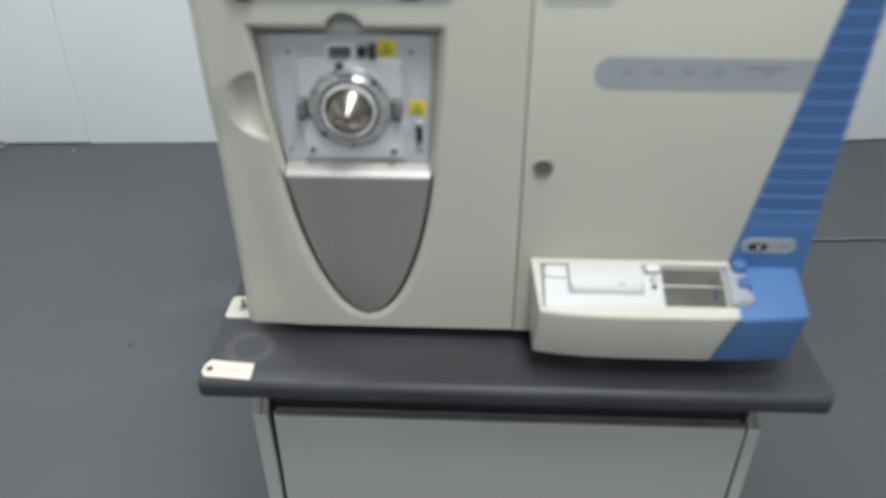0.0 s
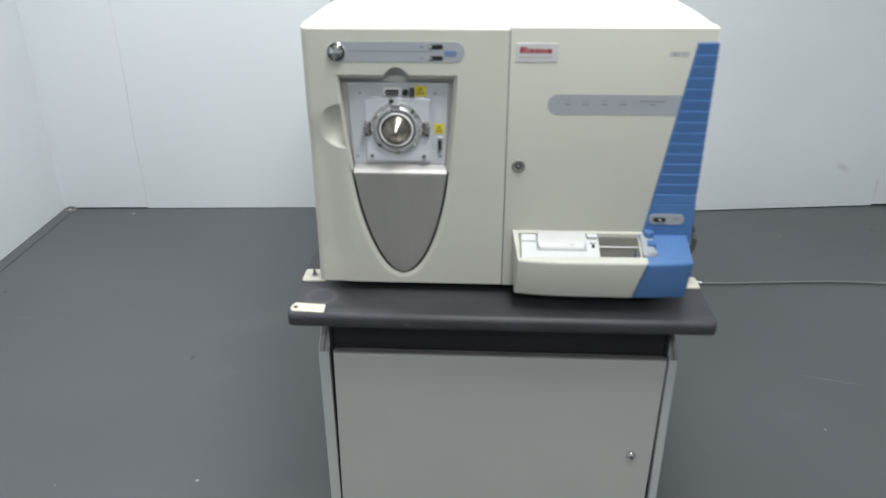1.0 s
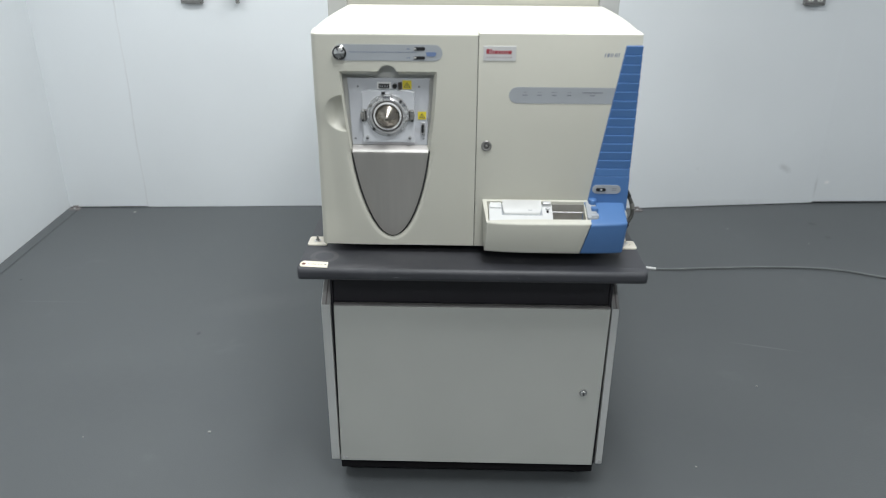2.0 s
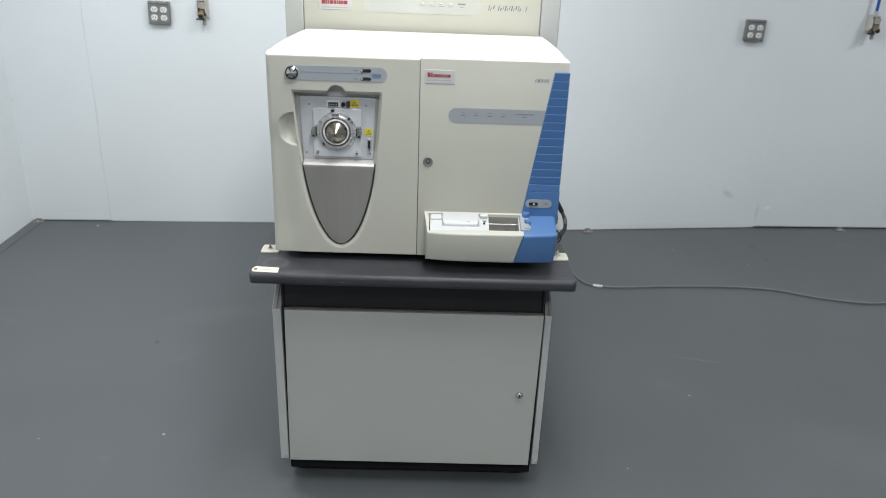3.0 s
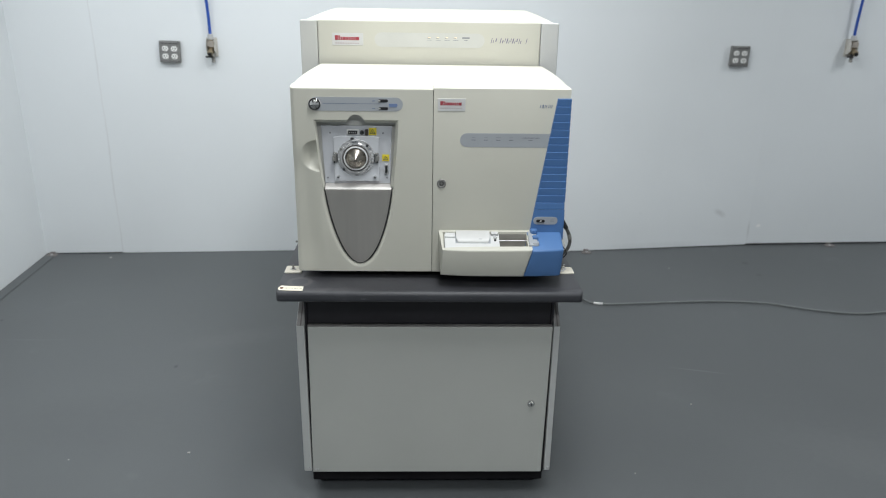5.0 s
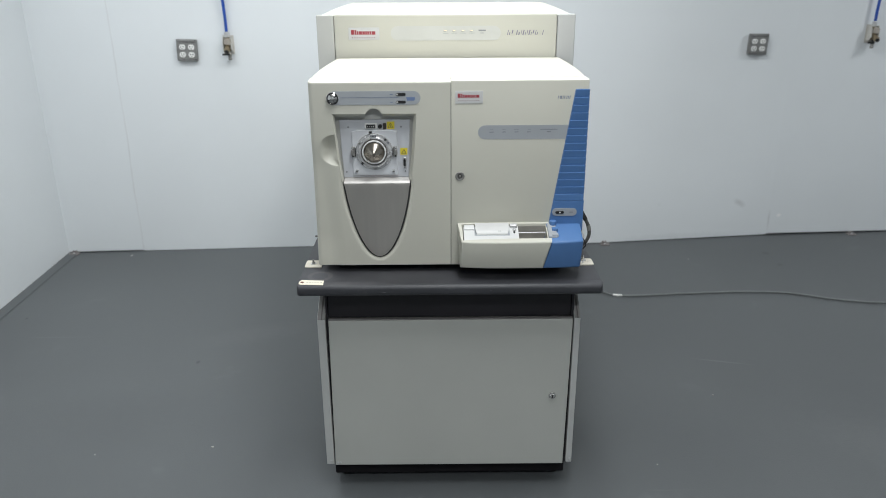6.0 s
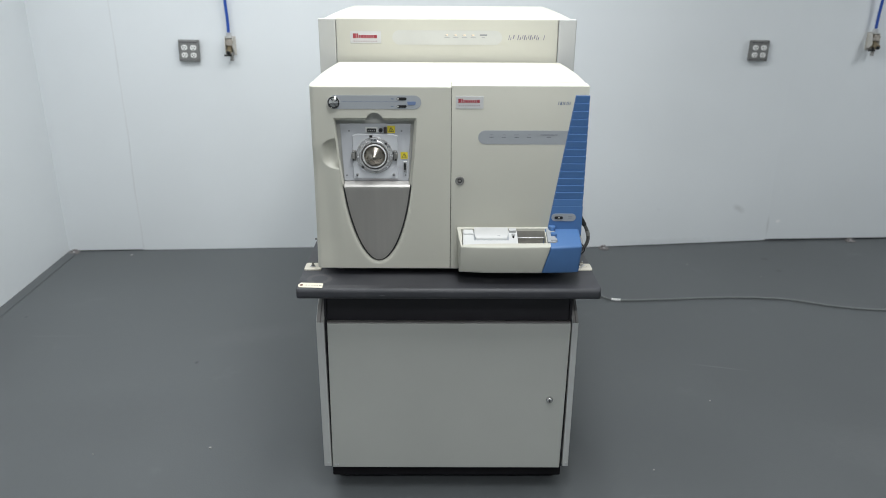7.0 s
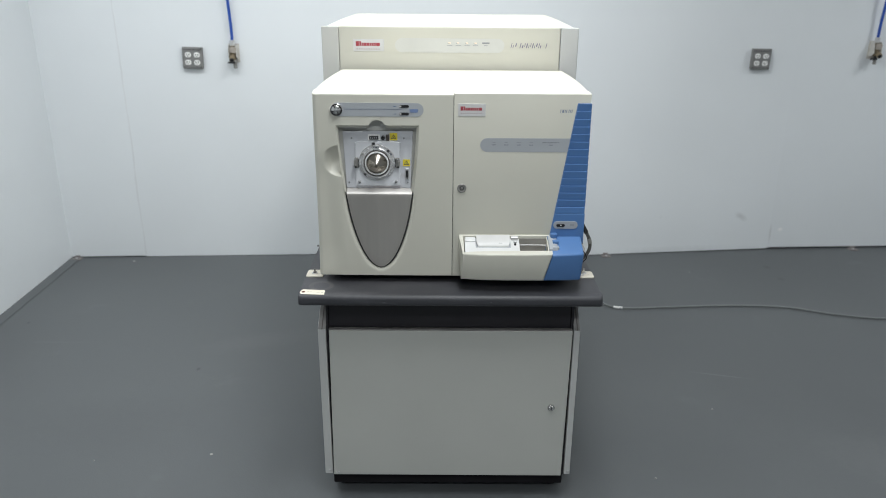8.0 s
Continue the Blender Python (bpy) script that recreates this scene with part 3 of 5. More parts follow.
def from_lip(x, z):
    """How far a place on the front lies from the edge of the shield."""
    x = abs(x + 0.221)
    best = 1.0
    for (p, q), (r, t) in zip(LIP, LIP[1:]):
        u = max(0.0, min(1.0, ((x - p) * (r - p) + (z - q) * (t - q)) / ((r - p) ** 2 + (t - q) ** 2)))
        best = min(best, math.hypot(x - p - u * (r - p), z - q - u * (t - q)))
    return best


def left_front(x, z):
    """Relief of the left front panel: rounded outer edge, a crease below the grip, and the grip's hollow."""
    edge = -0.4072 - 0.008 * (1.4 - z) / 0.57
    y = face(z)
    u = (edge + 0.015 - x) / 0.015
    if u > 0:
        y += 0.015 * (1 - math.sqrt(max(0.0, 1 - u * u)))
    u = (z - 1.3930) / 0.0042
    if u > 0:
        y += 0.0042 * (1 - math.sqrt(max(0.0, 1 - min(1, u * u))))
    crease = -0.335 + 0.012 * ease((1.15 - z) / 0.3)
    y += 0.008 * ease((crease - x) / 0.05) * ease((1.235 - z) / 0.09) * (0.35 + 0.65 * ease((z - 0.835) / 0.10))
    # grip: a scooped hollow that deepens towards the bay
    cx, cz = -0.334, 1.199
    ex, ez = (cx - x) / 0.053, (z - cz) / 0.047
    d = ex * ex + ez * ez
    if d < 1 and x < cx + 0.004:
        y += 0.025 * (1 - d) ** 0.8 * ease((x + 0.390) / 0.03)
    elif x >= cx and abs(ez) < 1:
        y += 0.025 * (1 - ez * ez) ** 0.8 * ease(1 - (x - cx) / 0.006)
    # the panel rolls inwards along the edge of the shield
    if z < 1.13 and -0.345 < x < -0.098:
        y += 0.0042 * max(0.0, 1 - from_lip(x, z) / 0.012) ** 2 * ease((1.13 - z) / 0.05)
    return y


def relief_panel(x0, x1, z0, z1, nx, nz, front, back):
    """A solid panel whose front follows a relief and whose back is flat."""
    bm = bmesh.new()
    rows = []
    for j in range(nz + 1):
        z = z0 + (z1 - z0) * j / nz
        a = x0(z) if callable(x0) else x0
        b = x1(z) if callable(x1) else x1
        rows.append([(bm.verts.new((a + (b - a) * i / nx, front(a + (b - a) * i / nx, z), z)), bm.verts.new((a + (b - a) * i / nx, back, z))) for i in range(nx + 1)])
    for j in range(nz):
        for i in range(nx):
            q = rows[j][i], rows[j][i + 1], rows[j + 1][i + 1], rows[j + 1][i]
            bm.faces.new([v[0] for v in q])
            bm.faces.new([v[1] for v in q][::-1])
    for i in range(nx):
        bm.faces.new((rows[0][i][0], rows[0][i][1], rows[0][i + 1][1], rows[0][i + 1][0]))
        bm.faces.new((rows[nz][i][0], rows[nz][i + 1][0], rows[nz][i + 1][1], rows[nz][i][1]))
    for j in range(nz):
        bm.faces.new((rows[j][0][0], rows[j + 1][0][0], rows[j + 1][0][1], rows[j][0][1]))
        bm.faces.new((rows[j][nx][0], rows[j][nx][1], rows[j + 1][nx][1], rows[j + 1][nx][0]))
    return bm


def bay_outline(grow):
    """The source bay: straight across the top, its sides drawn in to a rounded point."""
    right = [(-0.104, 1.302), (-0.107, 1.255), (-0.113, 1.18)]
    for k in range(15):
        u = math.sin(math.pi / 2 * k / 14)
        right.append((-0.2225 + 0.1000 * (1 - u ** 1.42) ** 0.5, 1.104 - 0.247 * u))
    c = -0.2225
    pts = [(c + (x - c) * 1.0 + grow, z) for x, z in right[:-1]] + [(right[-1][0], right[-1][1] - grow)]
    left = [(2 * c + 0.003 - x - grow * 1.0, z) for x, z in right[:-1]][::-1]
    pts = [(x, z + (grow if i == 0 else -grow * 0.4)) for i, (x, z) in enumerate(pts[:-1])] + [pts[-1]] + [(x, z + (grow if i == len(left) - 1 else -grow * 0.4)) for i, (x, z) in enumerate(left)]
    return pts


WORDMARK = [(0.0080, 0.0118), (0.0042, 0.0118), (0.0038, 0.0084), (0.0082, 0.0082), (0.0062, 0.0082), (0.0042, 0.0082), (0.0044, 0.0082), (0.0042, 0.0082), (0.0094, 0.0082)]


def instrument():
    s = thing("mass_spectrometer", (0, 0.28, TOP), "beige and blue benchtop mass spectrometer with open steel ion source", "instrument")
    back = 0.575
    zf = 1.398
    SKEW = 0.0157

    # hood and sides: a gently arched roof over slightly splayed flanks
    hood = bmesh.new()
    ny = 16
    rows = []
    for j in range(ny + 1):
        v = j / ny
        y = 0.0225 + (back - 0.0225) * v
        zt = 1.3875
        ring = [(-0.411, 0.834), (-0.404, zt - 0.02), (-0.4015, zt - 0.006), (-0.394, zt), (0.382, zt), (0.3895, zt - 0.006), (0.392, zt - 0.02), (0.404, 0.834)]
        rows.append([hood.verts.new((x + SKEW * (y - 0.0225), y, z)) for x, z in ring])
    for a, b in zip(rows, rows[1:]):
        for i in range(8):
            hood.faces.new((a[i], a[(i + 1) % 8], b[(i + 1) % 8], b[i]))
    hood.faces.new(rows[0])
    hood.faces.new(rows[-1][::-1])
    # leave room for the bay
    hood = carve(hood, box(-0.345, -0.098, -0.1, 0.075, 0.87, 1.312))
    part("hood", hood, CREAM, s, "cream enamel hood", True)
    roof = bmesh.new()
    rows = []
    for j in range(19):
        v = 0.0894 + 0.9106 * j / 18
        y = -0.0318 + (back + 0.0318) * v
        zt = zf - 0.001 + 0.0085 * math.sin(math.pi * v ** 0.68) - 0.003 * v
        ring = [(-0.4068, 1.3883), (-0.4066, zt - 0.006), (-0.4050, zt - 0.002), (-0.398, zt), (0.3855, zt), (0.3910, zt - 0.002), (0.3925, zt - 0.006), (0.3927, 1.3885)]
        rows.append([roof.verts.new((x + SKEW * (y - 0.0225), y, z)) for x, z in ring])
    for a, b in zip(rows, rows[1:]):
        for i in range(8):
            roof.faces.new((a[i], a[(i + 1) % 8], b[(i + 1) % 8], b[i]))
    roof.faces.new(rows[0])
    roof.faces.new(rows[-1][::-1])
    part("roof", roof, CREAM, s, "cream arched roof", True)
    part("seam_strip", flat(rect(-0.0009, 0.0005, 0.833, zf - 0.006), -0.0075, 0.025), GASKET, s)
    part("base", box(-0.37, 0.36, 0.03, back - 0.04, TOP + 0.012, 0.834, 0.002), BLACK, s)
    for x in (-0.35, 0.34):
        for y in (0.07, 0.48):
            part("foot", turned([(0.018, 0), (0.020, 0.003), (0.018, 0.013), (0, 0.013)], x, y, TOP, 0, 0, 0, 20), RUBBER, s)

    # left front panel with the bay cut through it
    lp = relief_panel(lambda z: -0.4072 - 0.008 * (1.4 - z) / 0.57, -0.0010, 0.8295, zf - 0.001, 220, 300, left_front, 0.022)
    for v in lp.verts:
        if v.co.y > 0.02 and v.co.z > zf - 0.002:
            v.co.z += 0.0042
    bump = [(-0.2225 + 0.0245 * math.cos(a), 1.298 + 0.0235 * math.sin(a)) for a in [2 * math.pi * i / 32 for i in range(32)]]
    lp = carve(lp, prism(bay_outline(0.004), -0.2, 0.2), prism(bump, -0.004 - 0.05, 0.032, LEAN, PIVOT))
    left = part("left_front_panel", lp, BEIGE, s, "beige front panel with a scooped grip", True)

    part("bump_lining", prism([(x, z) for x, z in bump if z > 1.3015], -0.004 + 0.034, -0.004 + 0.040, LEAN, PIVOT), SIDEGREY, left, "grey finger recess above the bay")

    def rim_strip(outer, inner, depth):
        rim = bmesh.new()
        cols = [[rim.verts.new((o[0], face(o[1]) - 0.0003, o[1])), rim.verts.new((i[0], face(i[1]) + depth, i[1])), rim.verts.new((o[0], face(o[1]) + depth + 0.001, o[1]))] for o, i in zip(outer, inner)]
        for p, q in zip(cols, cols[1:]):
            for k in range(3):
                rim.faces.new((p[k], p[(k + 1) % 3], q[(k + 1) % 3], q[k]))
        rim.faces.new(cols[0])
        rim.faces.new(cols[-1][::-1])
        return part("bay_rim", rim, BEIGE, left, "", True)

    for on_right, reach, depth in ((False, -0.0002, 0.009), (True, -0.0040, 0.013)):
        outer, inner = ([p for p in bay_outline(g) if p[1] > 1.10 and (p[0] > -0.2225) == on_right] for g in (0.0042, reach))
        rim_strip(outer, inner, depth)
    for x0, x1 in ((-0.3440, -0.2478), (-0.1972, -0.1010)):
        xs = [x0 + (x1 - x0) * k / 4 for k in range(5)]
        rim_strip([(x, 1.3062) for x in xs], [(x, 1.2965) for x in xs], 0.013)

    # right door
    rp = prism([(0.0006, 0.8295), (0.4000, 0.8295), (0.3925, 1.4000), (0.0006, 1.4000)], -0.0065, 0.022, LEAN, PIVOT, bevel=0.0016, seg=3)
    for v in rp.verts:
        if v.co.y > face(v.co.z) + 0.01:
            v.co.y = 0.022
            v.co.z += 0.0010 if v.co.z > 1.39 else 0
    door = part("right_door", rp, BEIGE, s, "beige hinged front door", True)
    # Up-facing faces take the lighter cream: the brighter lit top put into colour.
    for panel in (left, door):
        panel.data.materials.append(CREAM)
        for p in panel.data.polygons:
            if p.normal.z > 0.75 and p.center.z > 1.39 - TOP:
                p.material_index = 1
    lock = part("lock", turned([(0.0135, 0), (0.0135, 0.003), (0.012, 0.0042), (0.0085, 0.0036), (0.008, 0.0020), (0.0042, 0.0020), (0.0040, 0.0040), (0.0028, 0.0046), (0, 0.0046)], 0.0262, face(1.118) - 0.002, 1.118, seg=36), NICKEL, door, "round dull nickel lock", True)
    part("keyway", turned([(0.0062, 0.0020), (0.0062, 0.0028), (0.0046, 0.0028)], 0.0262, face(1.118) - 0.002, 1.118, seg=24), BLACK, lock)

    # bay lining, plate and shield
    part("bay_lining", prism(bay_outline(0.0038), 0.0155, 0.074), SIDEGREY, s, "grey plastic lining of the source bay")
    yb = 0.015
    plate = part("source_plate", prism([(-0.3205, 1.110), (-0.1265, 1.110), (-0.1235, 1.200), (-0.1195, 1.283), (-0.3275, 1.283), (-0.3245, 1.200)], yb - 0.010, yb, bevel=0.0015), PLATE, s, "pale anodised mounting plate")
    yp = yb - 0.010
    cx, cz = -0.2265, 1.190
    part("source_block", prism([(-0.2915, 1.118), (-0.158, 1.118), (-0.158, 1.250), (-0.176, 1.2535), (-0.274, 1.2535), (-0.2915, 1.249)], yp - 0.006, yp, bevel=0.002), ACRYLIC, plate, "frosted square block")
    y1 = yp - 0.006
    flange = part("flange", turned([(0.0548, 0), (0.0548, 0.003), (0.0535, 0.0045), (0.0462, 0.0045), (0.0456, 0.0105), (0.0440, 0.0122), (0.0408, 0.0122), (0.0396, 0.0108), (0.0392, 0.004), (0.0270, 0.004), (0.0270, 0)], cx, y1, cz, seg=64), FLANGE, plate, "turned steel flange", True)
    part("dark_ring", turned([(0.0390, 0.0042), (0.0390, 0.0095), (0.0356, 0.0105), (0.0356, 0.0042)], cx, y1, cz, seg=56), DARKEDGE, flange, "dark seal ring", True)
    part("ring", turned([(0.0354, 0.0042), (0.0354, 0.0145), (0.0345, 0.0158), (0.0322, 0.0158), (0.0314, 0.0148), (0.0314, 0.0042)], cx, y1, cz, seg=56), WHITERING, flange, "white inner ring", True)
    part("cone", turned([(0.0310, 0.0045), (0.0310, 0.0095), (0.0285, 0.0130), (0.0175, 0.0240), (0.0085, 0.0330), (0.0040, 0.0375), (0.0022, 0.0385), (0.0018, 0.0300), (0, 0.0300)], cx, y1, cz, seg=56), CONE, flange, "straw-tinted steel sampling cone", True)
    for a, r, size, metal in ((47, 0.0500, 0.0036, BLACK), (120, 0.0500, 0.0026, SATIN), (149, 0.0500, 0.0036, NICKEL), (185, 0.0500, 0.0024, SATIN), (224, 0.0500, 0.0040, BLACK), (272, 0.0500, 0.0042, BOXGREY), (318, 0.0500, 0.0026, SATIN), (345, 0.0500, 0.0026, NICKEL)):
        part("bolt", turned([(size, 0.0045), (size, 0.0070), (0.55 * size, 0.0071), (0.55 * size, 0.0058), (0, 0.0058)], cx + r * math.cos(radians(a)), y1, cz + r * math.sin(radians(a)), seg=14), metal, flange)
    tab = part("scale_tab", prism(rect(cx - 0.0105, cx + 0.0085, cz + 0.0440, cz + 0.0535), y1 - 0.0132, y1 - 0.0040, bevel=0.0008), SATIN, flange, "small engraved steel tab")
    for i in range(4):
        part("engraved_mark", prism(rect(cx - 0.0090 + i * 0.0042, cx - 0.0062 + i * 0.0042, cz + 0.0462, cz + 0.0512), y1 - 0.0137, y1 - 0.0131), DARKINK, tab)
    for i in range(2):
        part("engraved_mark", prism(rect(cx + 0.0385 + i * 0.0036, cx + 0.0408 + i * 0.0036, cz + 0.0235, cz + 0.0295), y1 - 0.0050, y1 - 0.0044), DARKINK, flange)
    part("stop_block", box(cx - 0.0140, cx - 0.0050, y1 - 0.010, y1, cz + 0.0555, cz + 0.0605, 0.001, 1), BLACK, plate, "small black stop")
    for x, way in ((cx - 0.0605, -1), (cx + 0.0605, 1)):
        clamp = part("clamp", join(box(x - 0.0058, x + 0.0058, y1 - 0.008, yp, cz - 0.0150, cz + 0.0150, 0.0015), box(x - 0.0038 + 0.004 * way, x + 0.0038 + 0.004 * way, y1 - 0.014, yp, cz - 0.0085, cz + 0.0085, 0.0015)), NICKEL, plate, "dull steel toggle clamp")
        part("slot", box(x - 0.0050 * way - 0.0010, x - 0.0050 * way + 0.0010, y1 - 0.0088, y1 - 0.0078, cz - 0.0120, cz + 0.0120), BLACK, clamp)
        for dz in (-0.0115, 0.0115):
            part("pin", turned([(0.0026, 0), (0.0026, 0.004), (0, 0.0045)], x + 0.0020 * way, y1 - 0.008, cz + dz, seg=12), CHROME if dz > 0 else BLACK, clamp)
    for x, z in ((-0.301, 1.262), (-0.1465, 1.262), (-0.312, 1.127), (-0.136, 1.128)):
        part("screw", turned([(0.0028, 0), (0.0028, 0.0014), (0, 0.002)], x, yp, z, seg=12), GREYINK, plate)
    for x, z in ((-0.2795, 1.132), (-0.171, 1.132)):
        part("thumb_screw", turned([(0.0044, 0), (0.0044, 0.007), (0.0034, 0.0085), (0, 0.0088)], x, y1, z, seg=18), CHROME, plate, "", True)
    # connectors and stickers
    part("connector_plate", box(-0.2525, -0.2165, yp - 0.0022, yp, 1.2560, 1.2735, 0.0006, 1), WHITE, plate, "white connector surround")
    dsub = part("top_connector", box(-0.2480, -0.2210, yp - 0.0105, yp, 1.2600, 1.2695, 0.001, 1), BLACK, plate, "black multi-pin connector")
    for i in range(4):
        part("pin", box(-0.2445 + i * 0.006, -0.2425 + i * 0.006, yp - 0.0115, yp - 0.0104, 1.2630, 1.2665), SATIN, dsub)
    part("jack", turned([(0.0058, 0), (0.0058, 0.010), (0.0042, 0.0112), (0.0030, 0.0112), (0.0030, 0.004), (0, 0.004)], -0.2075, yp, 1.2645, seg=20), BLACK, plate, "round black socket", True)
    part("relay", box(-0.1985, -0.1895, yp - 0.011, yp, 1.2565, 1.2735, 0.001, 1), mat("brown_resin", (0.055, 0.045, 0.04), 0.5, vary=0.15, scale=60), plate, "dark brown socket")
    side = part("side_connector", box(-0.1430, -0.1320, yp - 0.004, yp, 1.1390, 1.1710, 0.001, 1), SATIN, plate, "vertical serial connector")
    part("shell", box(-0.1410, -0.1345, yp - 0.009, yp - 0.003, 1.1445, 1.1655, 0.0015, 1), BLACK, side)
    for z in (1.1420, 1.1680):
        part("stud", turned([(0.0018, 0), (0.0018, 0.006), (0, 0.006)], -0.1377, yp - 0.004, z, seg=8), CHROME, side)
    for x0, x1, z0, z1 in ((-0.1880, -0.1655, 1.2560, 1.2775), (-0.1500, -0.1290, 1.1785, 1.1985)):
        st = part("warning_sticker", prism(rect(x0, x1, z0, z1), yp - 0.0016, yp - 0.0004), YELLOW, plate, "yellow warning sticker")
        w, h = x1 - x0, z1 - z0
        xm, zb, zt = (x0 + x1) / 2, z0 + 0.2 * h, z1 - 0.16 * h
        tri = [(xm - 0.36 * w, zb), (xm + 0.36 * w, zb), (xm, zt)]
        core = [(xm - 0.27 * w, zb + 0.06 * h), (xm + 0.27 * w, zb + 0.06 * h), (xm, zt - 0.11 * h)]
        part("triangle", carve(prism(tri, yp - 0.0024, yp - 0.0016), prism(core, yp - 0.01, yp)), DARKINK, st)
        part("bolt_mark", prism(rect(xm - 0.03 * w, xm + 0.03 * w, zb + 0.12 * h, zt - 0.3 * h), yp - 0.0024, yp - 0.0016), DARKINK, st)
    # black surround of the shield, then the shield with its bent top ledge
    part("gasket", prism([(-0.1190, 1.0945), *[p for p in bay_outline(0.0034) if p[1] < 1.094], (-0.3230, 1.0945)], 0.0015, 0.0140, LEAN, PIVOT), GASKET, s, "dark rubber edging of the shield")
    sh = [(-0.1226, 1.0958), *[p for p in bay_outline(-0.0014) if p[1] < 1.0950], (-0.3194, 1.0958)]
    dish = prism(sh, -0.0042, 0.0020, LEAN, PIVOT, bevel=0.0010)
    for k in range(1, 20):
        bmesh.ops.bisect_plane(dish, geom=dish.verts[:] + dish.edges[:] + dish.faces[:], plane_co=(0, 0, 0.857 + 0.0119 * k), plane_no=(0, 0, 1))
    for v in dish.verts:
        v.co.y += 0.0042 * max(0.0, 1 - ((v.co.z - 0.976) / 0.1195) ** 2)
    shield = part("shield", dish, STEEL, s, "brushed stainless drip shield", True)
    bend = [(0.0046, 1.1098), (-0.0085, 1.1040), (-0.0140, 1.1010), (-0.0163, 1.0985), (-0.0172, 1.0962)]
    part("ledge", extrude_x(bend + [(y + 0.0011, z - 0.0006) for y, z in bend[::-1]], -0.3190, -0.1230), LEDGE, shield, "bent steel ledge of the shield", True)

    # upper left control strip
    strip = part("control_strip", flat(pill(-0.3535, -0.0870, 1.332, 1.3715), 0.0012, 0.0), PILL, left, "blue-grey printed strip")
    part("strip_line", flat(rect(-0.315, -0.150, 1.3528, 1.3536), 0.0016), BLUEINK, strip)
    dial = part("emblem", turned([(0.0178, 0), (0.0178, 0.004), (0.0160, 0.0055), (0.0145, 0.0042), (0.006, 0.0075), (0, 0.0080)], -0.3375, face(1.3515) - 0.001, 1.3515, seg=36), CHROME, strip, "chrome round emblem", True)
    part("emblem_ring", turned([(0.0150, 0.0046), (0.0150, 0.0062), (0.0168, 0.0062), (0.0168, 0.0046)], -0.3375, face(1.3515) - 0.001, 1.3515, seg=36), BLACK, dial)
    for a in (35, 118, 205, 300):
        ca, sa = math.cos(radians(a)), math.sin(radians(a))
        q = [(-0.3375 + r * ca - w * sa, 1.3515 + r * sa + w * ca) for r, w in ((0.003, -0.0004), (0.0135, -0.0018), (0.0135, 0.0014), (0.003, 0.0004))]
        part("emblem_blade", prism(q, face(1.3515) - 0.0086, face(1.3515) - 0.0052), BLACK, dial)
    for z0, z1 in ((1.3575, 1.3660), (1.3360, 1.3440)):
        b = part("indicator", flat(pill(-0.1575, -0.1290, z0, z1), 0.0022), BLACK, strip, "dark oval indicator")
        part("lens", flat(rect(-0.1565, -0.1510, z0 + 0.0025, z1 - 0.002), 0.0027), PILLPALE, b)
        part("print_mark", flat(rect(-0.1740, -0.1660, z0 + 0.003, z1 - 0.0035), 0.0016), BLUEINK, strip)
    part("wedge", flat([(-0.1280, 1.3540), (-0.1035, 1.3540), (-0.1020, 1.3505), (-0.1050, 1.3440), (-0.1250, 1.3440)], 0.0022), PALEBLUE, strip, "small blue wedge")

    # upper right: logo plate, model mark, status strip
    lg = part("logo_plate", flat(rect(0.0120, 0.0910, 1.3345, 1.3705), 0.0040, bevel=0.0006), LOGOPLATE, door, "silver plate with a red mark")
    x = 0.0190
    for w, h in WORDMARK:
        part("red_mark", flat(rect(x, x + w, 1.3515, 1.3515 + h), 0.0044), RED, lg)
        x += w + 0.0011
    for i in range(10):
        part("grey_mark", flat(rect(0.0200 + i * 0.0064, 0.0228 + i * 0.0064, 1.3420, 1.3448), 0.0044), ROSEINK, lg)
    for dx, w in ((0, 0.0016), (0.0058, 0.0016), (0.0082, 0.0022), (0.0135, 0.0016), (0.0175, 0.0018), (0.0240, 0.0018), (0.0285, 0.0016), (0.0330, 0.0016)):
        x = 0.3045 + dx
        part("model_mark", flat([(x, 1.3460), (x + w, 1.3460), (x + w + 0.0018, 1.3555), (x + 0.0018, 1.3555)], 0.0030), BLUEINK, door)
    st = part("status_strip", flat([(x if x < 0.33 else 0.3425 + (z - 1.233) * 0.155, z) for x, z in pill(0.0780, 0.3425, 1.2298, 1.2712, True, False)], 0.0032), PILL, door, "blue-grey status strip")
    for x0, x1 in ((0.113, 0.122), (0.149, 0.158), (0.183, 0.197), (0.222, 0.231), (0.259, 0.309)):
        part("status_mark", flat(rect(x0, x1, 1.2578, 1.2592), 0.0037), INDIGOINK if x1 > 0.3 else GREYINK, st)
        xm = (x0 + x1) / 2
        part("status_label", flat(rect(xm - 0.006, xm + 0.006, 1.2503, 1.2519), 0.0037), INDIGOINK, st)

    # ribbed blue strip on the right, wider towards the foot
    def left_edge(z):
        return 0.3545 - (1.374 - z) * 0.1405

    def right_edge(z):
        return 0.3935 + (1.374 - z) * 0.0150
    strip2 = part("blue_strip", flat([(left_edge(0.945), 0.945), (right_edge(0.945), 0.945), (right_edge(1.374), 1.374), (left_edge(1.374), 1.374)], 0.0040, 0.003), BLUEGROOVE, door, "ribbed blue plastic trim strip")
    z = 1.3735
